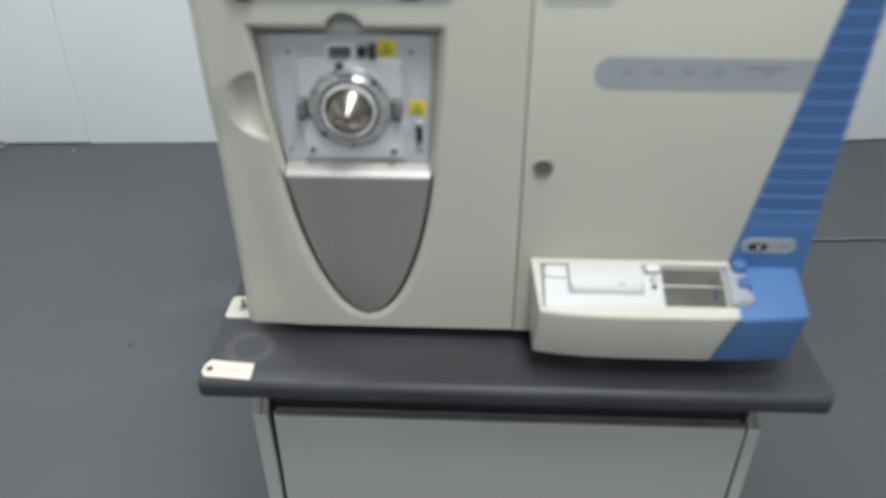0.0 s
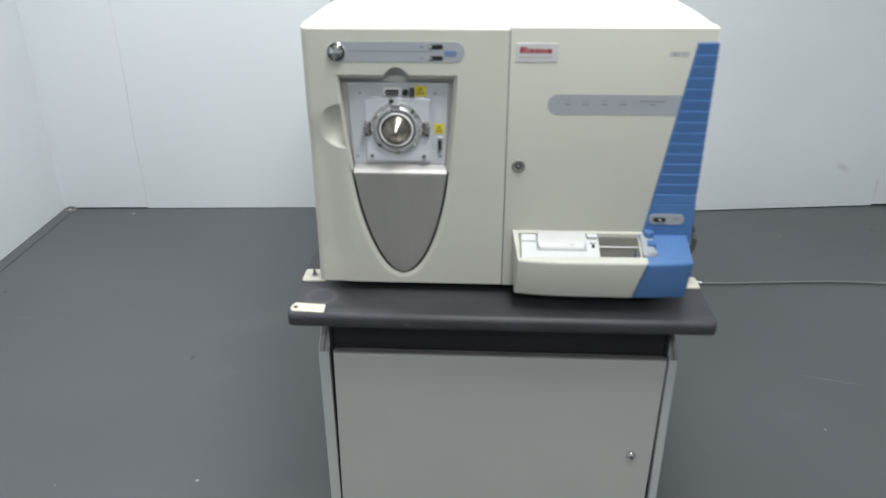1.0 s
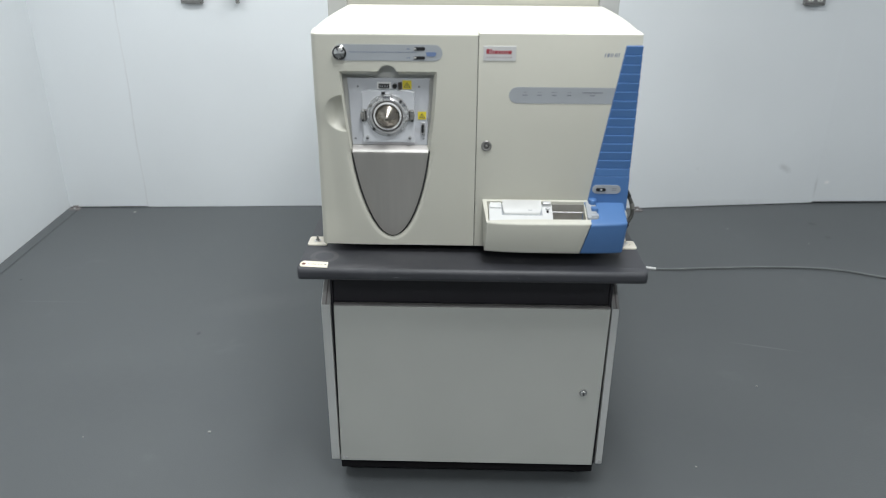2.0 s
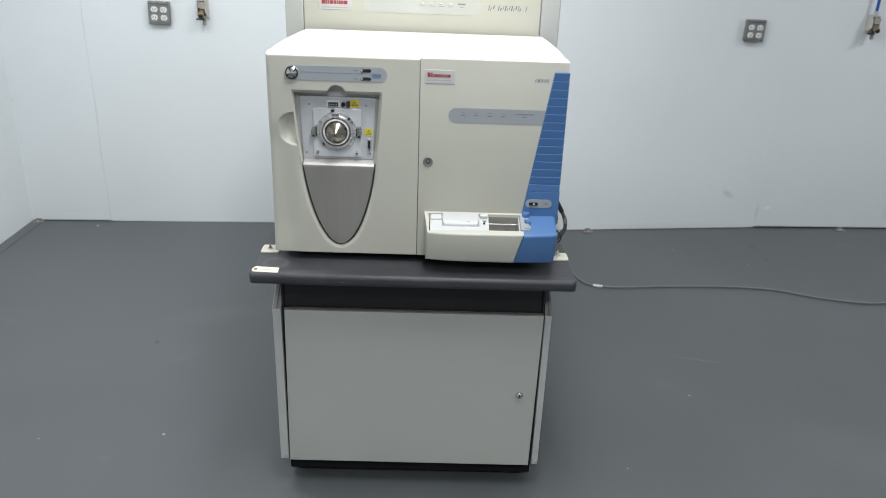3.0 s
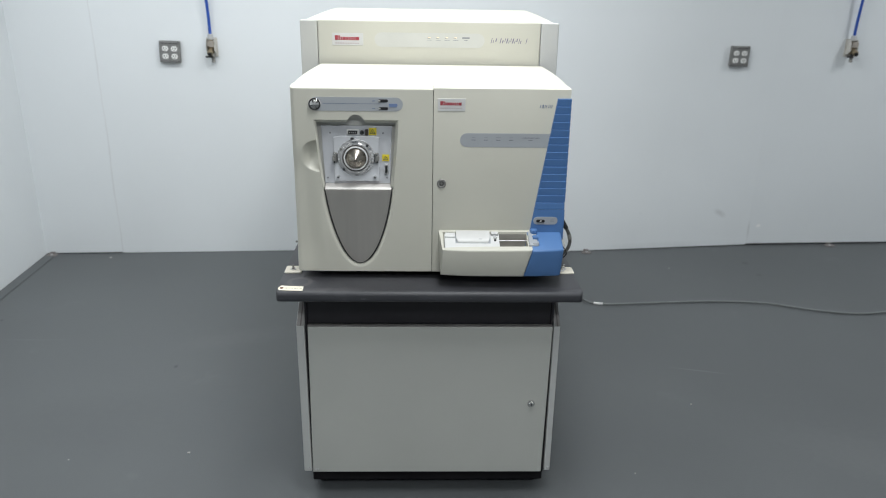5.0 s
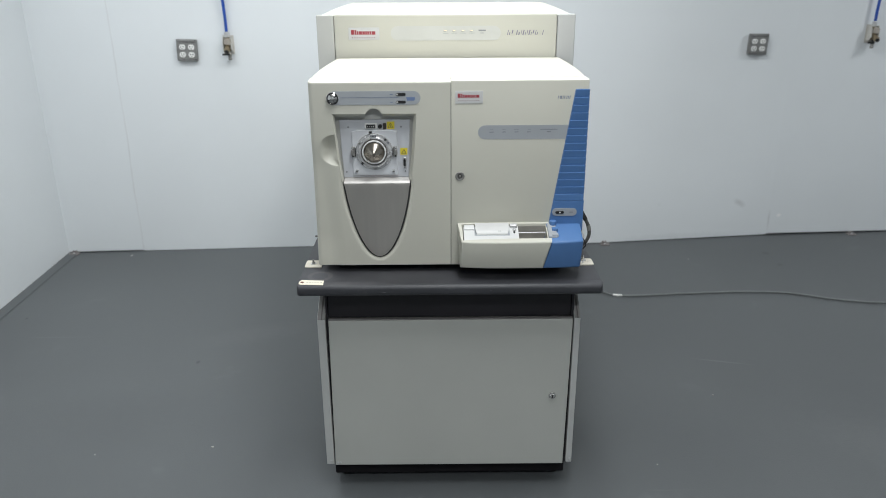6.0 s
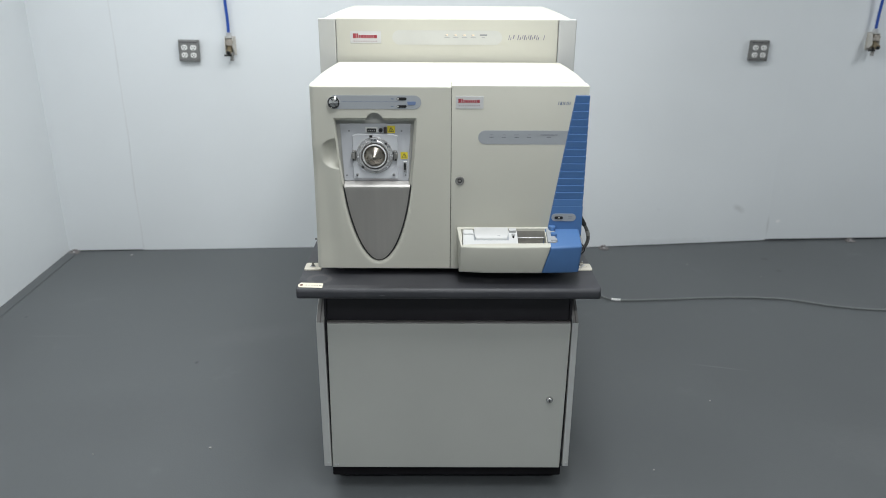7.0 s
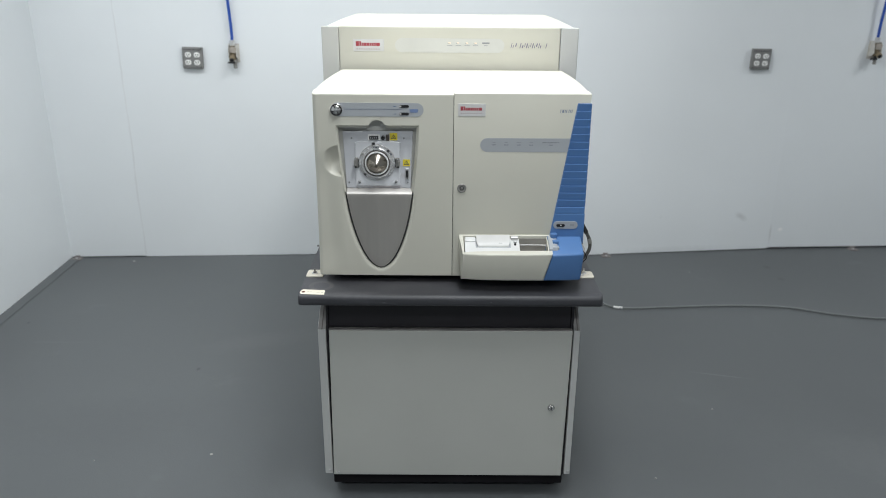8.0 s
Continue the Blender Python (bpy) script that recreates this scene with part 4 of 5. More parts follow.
    for i in range(14):
        z1 = z - 0.0223
        top, bot = z, z1 + 0.0002
        rib = prism([(left_edge(bot) + 0.0012, bot), (right_edge(bot) + 0.0010, bot), (right_edge(top) + 0.0010, top), (left_edge(top) + 0.0012, top)], -0.0125, -0.0075, LEAN, PIVOT, bevel=0.0012)
        for v in rib.verts:
            if v.co.y < face(v.co.z) - 0.004:
                v.co.y += 0.0034 * max(0.0, (top - v.co.z) / 0.0223)
        part("rib", rib, BLUE, strip2)
        z = z1
    part("rib", prism([(left_edge(z - 0.0215) + 0.0008, z - 0.0215), (right_edge(z - 0.0215), z - 0.0215), (right_edge(z - 0.0006), z - 0.0006), (left_edge(z - 0.0006) + 0.0008, z - 0.0006)], -0.0125, -0.0075, LEAN, PIVOT, bevel=0.001), BLUE, strip2)
    z -= 0.0222
    lowrib = part("switch_plate", prism([(left_edge(0.945), 0.945), (right_edge(0.945) + 0.001, 0.945), (right_edge(z) + 0.001, z), (left_edge(z), z)], -0.0135, -0.0075, LEAN, PIVOT, bevel=0.001), BLUE, strip2, "plain blue foot of the trim strip")
    sp = part("switch_strip", prism(pill(0.3060, 0.3800, 0.9925, 1.0165), -0.0155, -0.0130, LEAN, PIVOT), PILL, lowrib, "grey oval switch panel")
    sw = part("switch", prism(pill(0.3150, 0.3410, 0.9995, 1.0083), -0.0185, -0.0150, LEAN, PIVOT, bevel=0.001), BLACK, sp, "black rocker switch")
    part("switch_mark", prism(rect(0.3262, 0.3308, 1.0028, 1.0062), -0.0192, -0.0186, LEAN, PIVOT), WHITE, sw)
    for z0 in (1.0030, 1.0075):
        part("print_mark", prism(rect(0.3570, 0.3685, z0 - 0.001, z0 + 0.0010), -0.0160, -0.0154, LEAN, PIVOT), GREYINK, sp)

    # the tray: a bowed, open-topped shelf; cream, with a blue right end
    def tray_front(x, lowz):
        u = (x - 0.2175) / 0.208
        return (-0.0690 if lowz else -0.0870) - 0.016 * (1 - abs(u) ** 3.5)

    def tray_piece(xa, xb, shift_a, shift_b, n):
        """A stretch of the tray from xa to xb; its ends lean by the shifts from top to foot."""
        bm = bmesh.new()
        cols = []
        for i in range(n + 1):
            u = i / n
            xt = xa + (xb - xa) * u
            xl = xt + shift_a + (shift_b - shift_a) * u
            cols.append([bm.verts.new(p) for p in ((xt - 0.012 * (1 - u) * (shift_a != shift_b), 0.0, 0.9742), (xt, tray_front(xt, False), 0.9345 + 0.003 * u), (xl, tray_front(xl, True), 0.8455), (xl, 0.0, 0.8415))])
        for a, b in zip(cols, cols[1:]):
            for k in range(4):
                bm.faces.new((a[k], a[(k + 1) % 4], b[(k + 1) % 4], b[k]))
        bm.faces.new(cols[0])
        bm.faces.new(cols[-1][::-1])
        bmesh.ops.recalc_face_normals(bm, faces=bm.faces)
        return bm

    tray_bm = tray_piece(0.0300, 0.2980, -0.004, -0.021, 16)
    bmesh.ops.bevel(tray_bm, geom=[e for e in tray_bm.edges if (e.verts[0].co.y < -0.05 and e.verts[1].co.y < -0.05) and e.calc_face_angle(0) > 0.5 and abs(e.verts[0].co.x - e.verts[1].co.x) > 0.004 or max(v.co.x for v in e.verts) < 0.036 and min(v.co.y for v in e.verts) < -0.05 and abs(e.verts[0].co.z - e.verts[1].co.z) > 0.05], offset=0.005, segments=3, profile=0.5, affect="EDGES")
    cut = bmesh.new()
    a = [cut.verts.new((x, y, 0.908)) for x, y in ((0.0352, -0.0840), (0.3100, -0.0840), (0.3100, -0.0200), (0.0352, -0.0200))]
    b = [cut.verts.new((x, y, 1.0)) for x, y in ((0.0340, -0.0880), (0.3100, -0.0880), (0.3100, -0.0195), (0.0290, -0.0195))]
    cut.faces.new(a)
    cut.faces.new(b[::-1])
    for i in range(4):
        cut.faces.new((a[i], b[i], b[(i + 1) % 4], a[(i + 1) % 4]))
    tray = part("tray", carve(tray_bm, cut), BEIGE, door, "beige bowed syringe tray", True)
    end_bm = tray_piece(0.2984, 0.3930, -0.0212, -0.003, 8)
    bmesh.ops.bevel(end_bm, geom=[e for e in end_bm.edges if min(v.co.y for v in e.verts) < -0.05 and e.calc_face_angle(0) > 0.5 and max(v.co.x for v in e.verts) > (0.2990 if e.verts[0].co.z > 0.9 else 0.2776) and abs(e.verts[0].co.x - e.verts[1].co.x) < 0.02], offset=0.006, segments=4, profile=0.5, affect="EDGES")
    part("tray_end", end_bm, BLUE, tray, "blue right end of the tray", True)

    # insert: flat white bed with a rounded lid, a slot with a needle rail, and blue knobs
    def slope(y):
        return 0.9742 + 0.39 * y + 0.001

    def bed(x0, x1, y0, y1, lift, thick, bevel=0.0015):
        bm = box(x0, x1, y0, y1, 0, thick, bevel)
        for v in bm.verts:
            v.co.z += slope(v.co.y) - 0.012 + lift
        return bm
    insert = part("insert", bed(0.0370, 0.2030, -0.0822, -0.0228, 0.0, 0.006), TRAYWHITE, tray, "white plastic insert")
    part("insert_pad", bed(0.0390, 0.0695, -0.0400, -0.0225, 0.0062, 0.0045), TRAYWHITE, insert)
    # Flat grey sheet, slightly larger than the lid, paints the dark gap around it.
    part("lid_gap_shade", bed(0.0700, 0.1762, -0.0632, -0.0232, 0.0061, 0.0004, 0), PILL, insert, "thin grey sheet drawn as the shadow gap round the lid")
    lid = extrude_x([(-0.0225 - 0.0385 * math.sin(a), slope(-0.0225 - 0.0385 * math.sin(a)) - 0.0055 + 0.0105 * math.cos(a) ** 0.8) for a in [math.pi / 2 * i / 10 for i in range(11)]] + [(-0.0225, slope(-0.0225) - 0.0055)], 0.0720, 0.1740)
    for v in lid.verts:
        v.co.x += 0.0055 * (1 if v.co.x < 0.12 else -1) * max(0.0, (-0.044 - v.co.y) / 0.017) ** 2
    part("lid", lid, LIDGREY, insert, "bowed pale grey lid", True)
    part("lid_print", bed(0.1400, 0.1500, -0.0545, -0.0520, 0.0090, 0.0046, 0), GREYINK, insert)
    part("knob", turned([(0.0055, 0), (0.0055, 0.003), (0.004, 0.0042), (0, 0.0042)], 0.1905, -0.0400, slope(-0.040) - 0.006, 0, 0, 0, 20), SATIN, insert, "small steel knob", True)
    part("latch", bed(0.1780, 0.2000, -0.0320, -0.0225, 0.0062, 0.009), SATIN, insert, "steel latch")
    part("stop", turned([(0.003, 0), (0.003, 0.005), (0, 0.005)], 0.1900, -0.0520, slope(-0.052) - 0.006, 0, 0, 0, 12), BLACK, insert)
    part("slot_floor", box(0.2040, 0.2900, -0.0830, -0.0205, 0.9085, 0.9140), mat("dull_steel_bed", (0.30, 0.29, 0.26), 0.45, metal=0.6, vary=0.1, scale=30), tray, "dull steel slot bed")
    part("slot_wall", box(0.2040, 0.2900, -0.0222, -0.0204, 0.9145, 0.9600), mat("grey_slot_lining", (0.26, 0.25, 0.225), 0.5, vary=0.08, scale=30), tray, "grey back of the slot")
    for y, zz in ((-0.0420, 0.946),):
        part("rail", turned([(0.0015, 0), (0.0015, 0.0870)], 0.2035, y, zz, 0, 90, 0, 12), SATIN, tray, "polished guide rail", True)
    part("slot_end", extrude_x([(-0.0876, 0.9145), (-0.0876, slope(-0.0876) - 0.004), (-0.0205, slope(-0.0205) - 0.004), (-0.0205, 0.9145)], 0.2872, 0.2902), BEIGE, tray, "beige end of the slot")
    part("pusher", bed(0.2904, 0.3160, -0.0815, -0.0225, 0.000, 0.0165, 0.002), PILL, tray, "grey pusher block")
    part("knob", turned([(0.0105, 0), (0.0110, 0.004), (0.0105, 0.013), (0.0085, 0.015), (0, 0.0155)], 0.3085, -0.0265, slope(-0.0265) - 0.001, 0, 0, 0, 28), BLUE, tray, "round blue knob", True)
    part("button", box(0.3025, 0.3205, -0.0590, -0.0410, slope(-0.050) - 0.002, slope(-0.050) + 0.009, 0.003), BLUE, tray, "square blue button")
    part("clip", box(0.3005, 0.3200, -0.0800, -0.0620, slope(-0.071) - 0.004, slope(-0.071) + 0.005, 0.002), PILL, tray, "pale grey clip")
    return s


instrument()

hose = thing("drain_hose", (0.41, 0.12, 0.90), "dark ribbed hose and wires at the instrument's flank", "hose")
way = [(0.396, 0.12, 1.000), (0.408, 0.12, 0.985), (0.421, 0.12, 0.962), (0.438, 0.12, 0.932), (0.450, 0.12, 0.905), (0.452, 0.12, 0.878), (0.441, 0.12, 0.853), (0.420, 0.12, 0.839), (0.396, 0.12, 0.838)]
part("hose", tube(way[2:], 0.0056, 12, 8), BRAID, hose, "grey braided hose", True)
part("sleeve", tube(way[:4], 0.0072, 12, 6), RUBBER, hose, "black rubber sleeve", True)
part("clamp", tube([(0.4470, 0.12, 0.913), (0.4500, 0.12, 0.905), (0.4515, 0.12, 0.896)], 0.0068, 12, 3), NICKEL, hose, "steel clamp sleeve", True)
part("clamp", tube([(0.4135, 0.12, 0.972), (0.4170, 0.12, 0.966)], 0.0080, 12, 3), NICKEL, hose, "steel clamp sleeve", True)
part("wire", tube([(0.398, 0.11, 0.905), (0.424, 0.108, 0.896), (0.434, 0.108, 0.880), (0.428, 0.108, 0.866), (0.398, 0.11, 0.858)], 0.0022), WHITE, hose, "white wire", True)
part("wire", tube([(0.398, 0.13, 0.955), (0.420, 0.13, 0.935), (0.428, 0.13, 0.900), (0.416, 0.13, 0.868), (0.398, 0.13, 0.860)], 0.0020), BLACK, hose, smooth=True)
part("wire", tube([(0.398, 0.10, 0.872), (0.420, 0.098, 0.879), (0.432, 0.098, 0.870), (0.440, 0.10, 0.852), (0.430, 0.10, 0.838)], 0.0020), BLACK, hose, smooth=True)
part("fitting", turned([(0.007, 0), (0.007, 0.022), (0.0045, 0.028), (0, 0.028)], 0.398, 0.11, 0.901, 0, 90, 0, 14), CHROME, hose)
part("fitting", turned([(0.006, 0), (0.006, 0.018), (0.0085, 0.019), (0.0085, 0.028), (0, 0.029)], 0.398, 0.112, 0.872, 0, 90, 0, 8), NICKEL, hose)
flank = thing("side_bracket", (-0.425, 0.20, 0.84), "dark steel angle with a small bolt at the instrument's flank", "bracket")
part("angle", join(box(-0.436, -0.413, 0.185, 0.188, TOP, 0.885, 0.001, 1), box(-0.4135, -0.4105, 0.185, 0.230, TOP, 0.885, 0.001, 1)), BOXGREY, flank)
part("bolt", turned([(0.0060, 0), (0.0060, 0.008), (0.0032, 0.009), (0.0032, 0.016), (0, 0.017)], -0.434, 0.186, 0.858, 0, -90, 0, 12), BOXGREY, flank)


# ---- the taller unit behind ----
def tall_unit():
    s = thing("detector_cabinet", (-0.016, 1.1, 0), "tall beige instrument cabinet with printed status strip", "instrument")
    y0, y1, zt = 0.60, 1.62, 1.541
    x0, x1 = -0.478, 0.446
    body = bmesh.new()
    rows = []
    for j in range(13):
        v = j / 12
        y = y0 + 0.02 + (y1 - y0 - 0.02) * v
        z = zt - 0.004 + 0.004 * math.sin(math.pi * v) ** 0.8 if 0 < j < 12 else zt - 0.004
        ring = [(x0, 0.06), (x0, z - 0.02), (x0 + 0.003, z - 0.005), (x0 + 0.012, z), (x1 - 0.012, z), (x1 - 0.003, z - 0.005), (x1, z - 0.02), (x1, 0.06)]
        rows.append([body.verts.new((x, y, zz)) for x, zz in ring])
    for a, b in zip(rows, rows[1:]):
        for i in range(8):
            body.faces.new((a[i], a[(i + 1) % 8], b[(i + 1) % 8], b[i]))
    body.faces.new(rows[0])
    body.faces.new(rows[-1][::-1])
    part("body", body, CREAM, s, "cream enamel shell", True)
    for fx in (x0 + 0.06, x1 - 0.06):
        for fy in (y0 + 0.10, y1 - 0.10):
            part("foot", turned([(0.03, 0), (0.03, 0.055), (0.02, 0.06), (0, 0.06)], fx, fy, 0, 0, 0, 0, 20), RUBBER, s)
    xa, xb = -0.4145, 0.3805
    part("side_front", box(x0, xa - 0.0015, y0 + 0.002, y0 + 0.022, 0.08, zt, 0.004), SIDEGREY, s, "grey-beige front side strip")
    part("side_front", box(xb + 0.0015, x1, y0 + 0.002, y0 + 0.022, 0.08, zt, 0.004), PANELGREY, s, "grey front side strip")
    front = part("front_panel", box(xa, xb, y0, y0 + 0.020, 0.08, zt + 0.001, 0.004), BEIGE, s, "beige front panel")
    lg = part("logo_plate", box(-0.3640, -0.2530, y0 - 0.002, y0, 1.4555, 1.4980, 0.0005, 1), LOGOPLATE, front, "silver plate with a red mark")
    x = -0.3540
    for w, h in [(1.4 * w, 1.4 * h) for w, h in WORDMARK]:
        part("red_mark", prism(rect(x, x + w, 1.4735, 1.4735 + h), y0 - 0.0026, y0 - 0.0018), RED, lg)
        x += w + 0.0016
    for i in range(10):
        part("grey_mark", prism(rect(-0.3520 + i * 0.0088, -0.3480 + i * 0.0088, 1.4610, 1.4650), y0 - 0.0026, y0 - 0.0018), ROSEINK, lg)
    st = part("status_strip", prism(pill(-0.2130, 0.1810, 1.4520, 1.5020), y0 - 0.0015, y0), PILLPALE, front, "pale grey status strip")
    for i, x in enumerate((-0.017, 0.014, 0.046, 0.077)):
        part("led", prism(rect(x - 0.004, x + 0.004, 1.4850, 1.4878), y0 - 0.0030, y0 - 0.0012), LEDON, st, "small lit indicator")
        part("led_rim", prism(rect(x - 0.007, x + 0.002, 1.4832, 1.4847), y0 - 0.0026, y0 - 0.0012), GREYINK, st)
        part("print_mark", prism(rect(x - 0.009, x + 0.010, 1.4768, 1.4782), y0 - 0.0024, y0 - 0.0014), FAINTINK, st)
    part("led_bar", prism(rect(0.1010, 0.1270, 1.4840, 1.4890), y0 - 0.0024, y0 - 0.0014), GREYINK, st)
    part("print_mark", prism(rect(0.1080, 0.1200, 1.4765, 1.4785), y0 - 0.0024, y0 - 0.0014), GREYINK, st)
    # slanted strokes of the worn model mark
    x = 0.2030
    for k, (w, gap) in enumerate(((0.003, 0.004), (0.003, 0.005), (0.005, 0.012), (0.004, 0.004), (0.005, 0.003), (0.003, 0.004), (0.005, 0.003), (0.003, 0.003), (0.003, 0.004), (0.005, 0.003), (0.003, 0.003), (0.005, 0.004), (0.003, 0.003), (0.004, 0.016), (0.003, 0.0))):
        z0, z1 = ((1.4700, 1.4870), (1.4700, 1.4800), (1.4750, 1.4870))[k % 3 if k not in (0, 14) else 0]
        lean = 0.235
        part("model_mark", prism([(x + lean * (z0 - 1.47), z0), (x + 0.75 * w + lean * (z0 - 1.47), z0), (x + 0.75 * w + lean * (z1 - 1.47), z1), (x + lean * (z1 - 1.47), z1)], y0 - 0.0012, y0 - 0.0002), VIOLETINK, front)
        x += w + gap
    s.matrix_basis = ROOM @ s.matrix_basis
    return s


tall_unit()


# ---- things on the wall ----
def outlet_box():
    """A square steel box with a raised cover and two pairs of sockets, built facing -y about its own centre."""
    s = thing("outlet", (0, 0, 0), "grey steel four-socket electrical outlet box on the wall", "outlet", group="wall outlets")
    h = 0.0565
    part("box", box(-h, h, -0.022, 0.0, -h, h + 0.008, 0.003), BOXGREY, s)
    cover = part("cover", box(-h - 0.002, h + 0.002, -0.028, -0.0225, -h - 0.002, h + 0.009, 0.004), BOXGREY, s, "raised steel cover plate")
    for x in (-0.0255, 0.0255):
        for z in (0.0215, -0.0215):
            r = part("socket", prism([(x + 0.0175 * math.cos(a) * (1.0), z + max(-0.0145, min(0.0145, 0.0175 * math.sin(a)))) for a in [2 * math.pi * i / 24 for i in range(24)]], -0.0315, -0.0275, bevel=0.001), WHITE, cover, "white socket face")
            for dx, hh in ((-0.0066, 0.0055), (0.0066, 0.0046)):
                part("slot", box(x + dx - 0.0018, x + dx + 0.0018, -0.0324, -0.0316, z + 0.002 - hh, z + 0.002 + hh), BLACK, r)
            part("slot", box(x - 0.0030, x + 0.0030, -0.0324, -0.0316, z - 0.0105, z - 0.0065), BLACK, r)
    for z0, z1 in ((-h + 0.0005, -h + 0.0065), (h - 0.004, h + 0.003)):
        part("cover_rib", box(-h + 0.003, h - 0.003, -0.0305, -0.0275, z0, z1, 0.0012), BOXGREY, cover)
        part("rib_groove", box(-h + 0.004, h - 0.004, -0.0286, -0.0278, z0 - 0.0026 if z0 > 0 else z1, z0 if z0 > 0 else z1 + 0.0026), BLACK, cover)
    for x, z in ((h - 0.008, -h + 0.008), (h - 0.008, h + 0.004), (-h + 0.006, -h + 0.006)):
        part("screw", turned([(0.004, 0), (0.004, 0.0015), (0, 0.0025)], x, -0.028, z, seg=12), BLACK, cover)
    return s


o = outlet_box()
o.matrix_basis = WALL @ pose(-1.534, -0.001, 1.244, 0, 2, 0)
copy_thing(o, WALL @ pose(1.882, -0.001, 1.240, 0, 1, 0))


GROWN = 1.12


def air_valve(lean, turn):
    """A wall-mounted compressed-air valve on a pale plate, with a blue hose rising from it. turn: which way its body faces."""
    s = thing("air_valve", (0, 0, 0), "brass air valve on a pale plate with rising blue hose", "valve", group="air valves")
    m = pose(0, 0, 0, 0, 0, turn)

    def swung(bm):
        bm.transform(m)
        return bm
    part("mount", join(box(-0.028, 0.028, -0.004, 0.0, -0.046, 0.050, 0.0015)), MOUNT, s, "pale steel wall plate")
    for x in (-0.021, 0.019):
        part("cheek", extrude_x([(-0.0035, 0.046), (-0.040, 0.046), (-0.047, 0.020), (-0.052, -0.012), (-0.030, -0.030), (-0.0035, -0.034)], x, x + 0.002), MOUNT, s, "pale folded cheek")
    part("bridge", box(-0.0188, 0.0188, -0.042, -0.004, 0.0435, 0.0458), MOUNT, s)
    part("valve_body", swung(join(turned([(0.010, -0.030), (0.013, -0.026), (0.013, -0.010), (0.0165, -0.008), (0.0165, 0.010), (0.012, 0.014), (0.010, 0.043)], 0, -0.027, 0, 0, 0, 0, 8), turned([(0.012, 0), (0.012, 0.032), (0.0145, 0.034), (0.0145, 0.048), (0.009, 0.051), (0, 0.051)], 0, -0.030, -0.002, 118, 0, 0, 16))), BRASS, s, "dull brass valve body")
    part("bonnet", swung(prism([(-0.016, 0.008), (0.020, 0.004), (0.022, 0.030), (0.017, 0.037), (-0.013, 0.038)], -0.050, -0.044, bevel=0.002)), BONNET, s, "dull grey-brown front cover of the valve")
    part("cap", swung(turned([(0.0105, 0.0512), (0.0105, 0.057), (0.006, 0.059), (0, 0.059)], 0, -0.030, -0.002, 118, 0, 0, 16)), BLACK, s, "black outlet cap")
    part("handle", swung(join(box(-0.030, 0.010, -0.046, -0.038, -0.048, -0.039, 0.003), box(-0.005, 0.006, -0.042, -0.030, -0.046, -0.026, 0.002))), BLACK, s, "black lever")
    part("nipple", swung(turned([(0.008, -0.074), (0.0105, -0.070), (0.009, -0.064), (0.009, -0.052), (0.012, -0.050), (0.012, -0.038), (0.009, -0.030)], 0.006, -0.027, 0, 0, 0, 0, 16)), NICKEL, s, "dull outlet nipple", True)
    part("ferrule", swung(turned([(0.011, 0.040), (0.014, 0.044), (0.014, 0.066), (0.0095, 0.070)], 0, -0.027, 0, 0, 0, 0, 16)), SATIN, s, "steel hose ferrule", True)
    h = m @ Vector((0, -0.027, 0))
    part("hose", tube([(h.x, h.y, 0.064), (h.x + 0.001 * lean, h.y - 0.002, 0.16), (h.x + 0.010 * lean, h.y - 0.012, 0.36), (h.x + 0.030 * lean, h.y - 0.020, 0.70), (h.x + 0.050 * lean, h.y - 0.015, 1.15), (h.x + 0.060 * lean, h.y - 0.01, (CEIL - 1.285) / GROWN)], 0.0076), HOSEBLUE, s, "blue air hose", True)
    return s


v1 = air_valve(-1.0, 0)
v1.matrix_basis = WALL @ pose(-1.296, -0.001, 1.272) @ Matrix.Scale(GROWN, 4)
v2 = air_valve(0.9, 0)
v2.matrix_basis = WALL @ pose(2.590, -0.001, 1.296) @ Matrix.Scale(GROWN, 4)


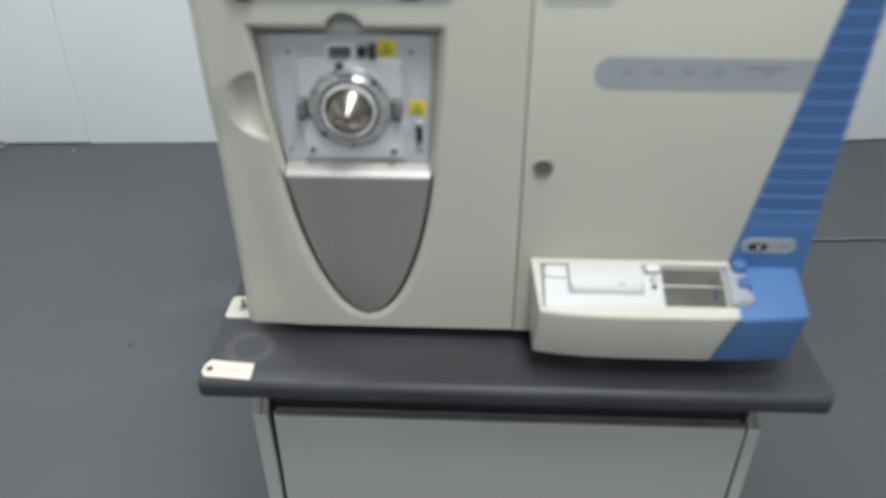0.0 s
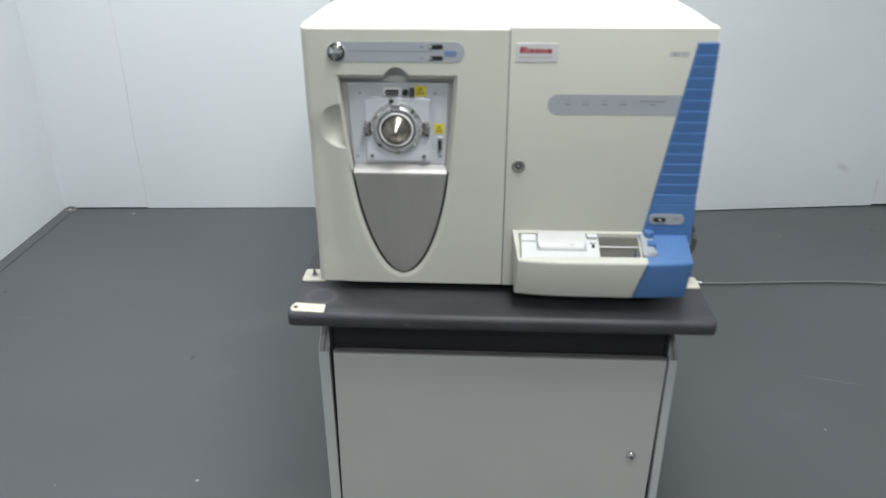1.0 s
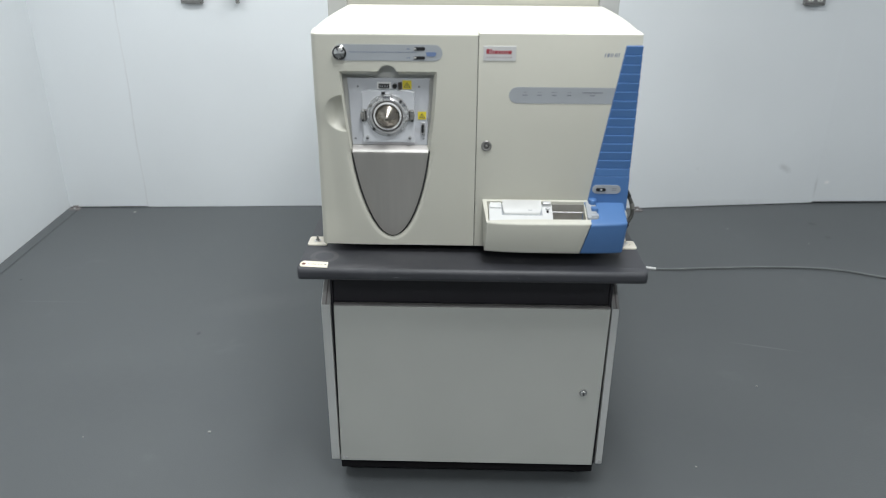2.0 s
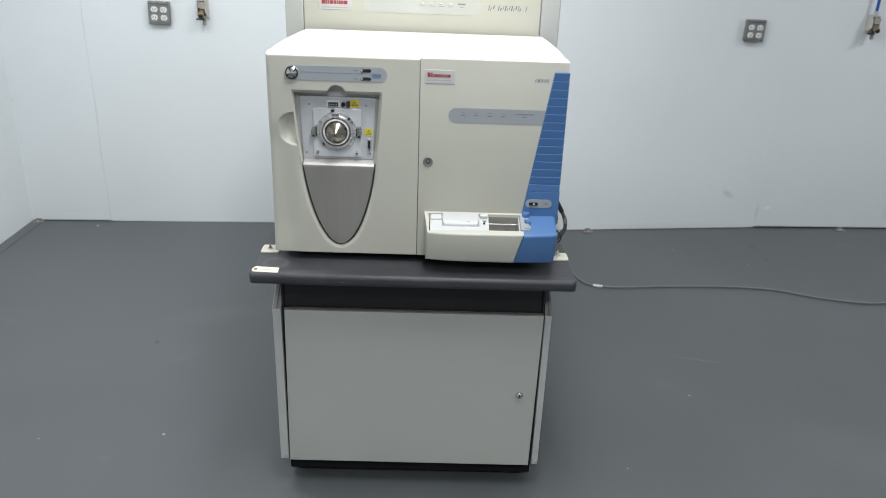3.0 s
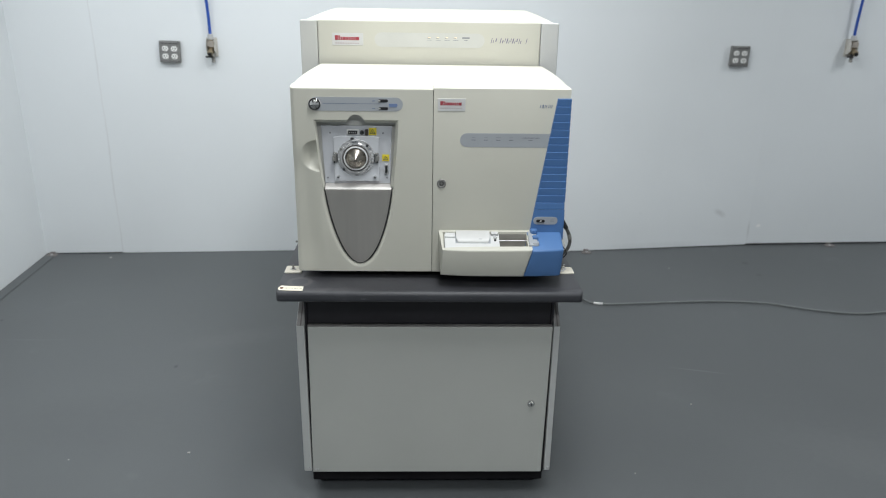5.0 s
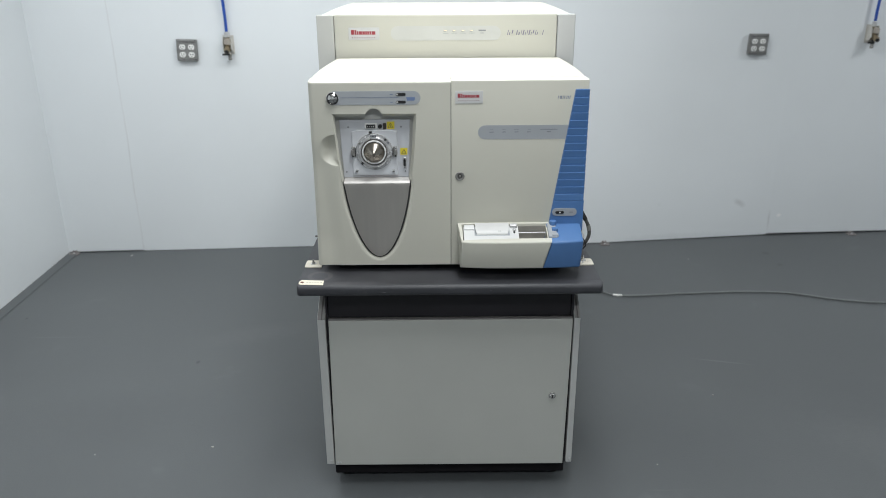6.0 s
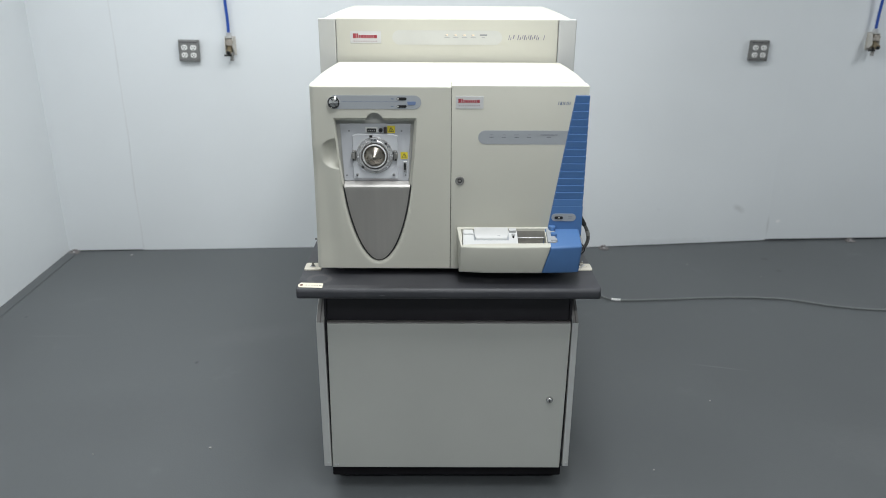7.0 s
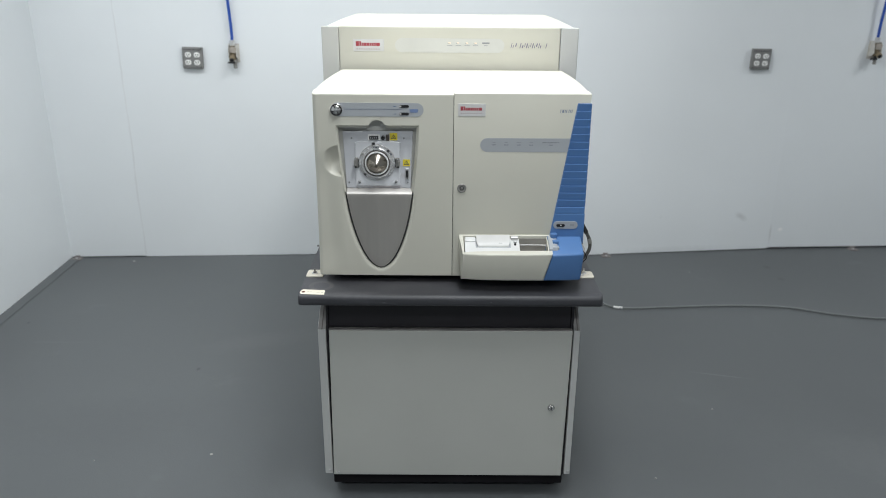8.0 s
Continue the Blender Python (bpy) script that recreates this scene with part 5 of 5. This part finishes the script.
# ---- floor clutter ----
cable = thing("power_cable", (0.9, 1.6, 0), "grey mains cable lying loosely across the floor", "cable")
part("sheath", tube([(0.62, 2.20, 0.0085), (0.74, 2.08, 0.0085), (0.80, 1.92, 0.0085), (0.805, 1.78, 0.0085), (0.832, 1.660, 0.0085), (0.89, 1.595, 0.008), (0.99, 1.580, 0.008), (1.25, 1.605, 0.008), (1.57, 1.630, 0.008), (1.86, 1.612, 0.008), (2.08, 1.528, 0.008), (2.32, 1.485, 0.008), (2.60, 1.545, 0.008), (3.00, 1.62, 0.008), (3.6, 1.58, 0.008)], 0.0050, 8, 8), CABLE, cable, smooth=True)
part("label", tube([(0.893, 1.593, 0.008), (0.915, 1.586, 0.008), (0.940, 1.582, 0.008)], 0.0068, 10, 4), WHITE, cable, "white wrap-around label", True)
cable.matrix_basis = ROOM @ cable.matrix_basis


def floor_clip(s, y):
    c = thing("floor_bracket", (0, 0, 0), "small rust-stained angle bracket bolted at the wall foot", "bracket", group="wall foot brackets")
    part("foot", box(-0.030, 0.030, -0.045, -0.002, 0.0, 0.006, 0.002), RUSTY, c)
    part("upright", box(-0.016, 0.016, -0.014, -0.004, 0.0055, 0.019, 0.003), RUSTY, c)
    part("bolt", turned([(0.007, 0.006), (0.007, 0.011), (0.004, 0.012), (0, 0.014)], 0.0, -0.028, 0, 0, 0, 0, 6), SATIN, c)
    c.matrix_basis = WALL @ pose(s, y, 0)
    return c


fc = floor_clip(1.0, -0.085)
copy_thing(fc, WALL @ pose(2.695, -0.02, 0))
copy_thing(fc, WALL @ pose(-2.388, -0.004, 0))

rnd = random.Random(4)
for x, y, r in ((-0.903, 0.208, 0.007), (1.106, 0.572, 0.005), (-2.004, 2.226, 0.009), (-1.33, 0.16, 0.0035), (0.75, 0.10, 0.004), (1.47, 2.14, 0.0035), (1.85, 1.95, 0.003)):
    bm = bmesh.new()
    ring = [bm.verts.new((x + r * rnd.uniform(0.6, 1.1) * math.cos(a), y + r * rnd.uniform(0.6, 1.1) * math.sin(a), 0.0)) for a in [2 * math.pi * i / 7 for i in range(7)]]
    bm.faces.new(ring)
    geo = bmesh.ops.extrude_face_region(bm, geom=bm.faces[:])
    bmesh.ops.translate(bm, verts=[v for v in geo["geom"] if isinstance(v, bmesh.types.BMVert)], vec=(0, 0, 0.0025))
    chip = part("paint_chip", bm, FLECK)
    chip.matrix_basis = ROOM
    tagged(chip, "small pale paint chip lying on the floor", "debris", group="floor debris")
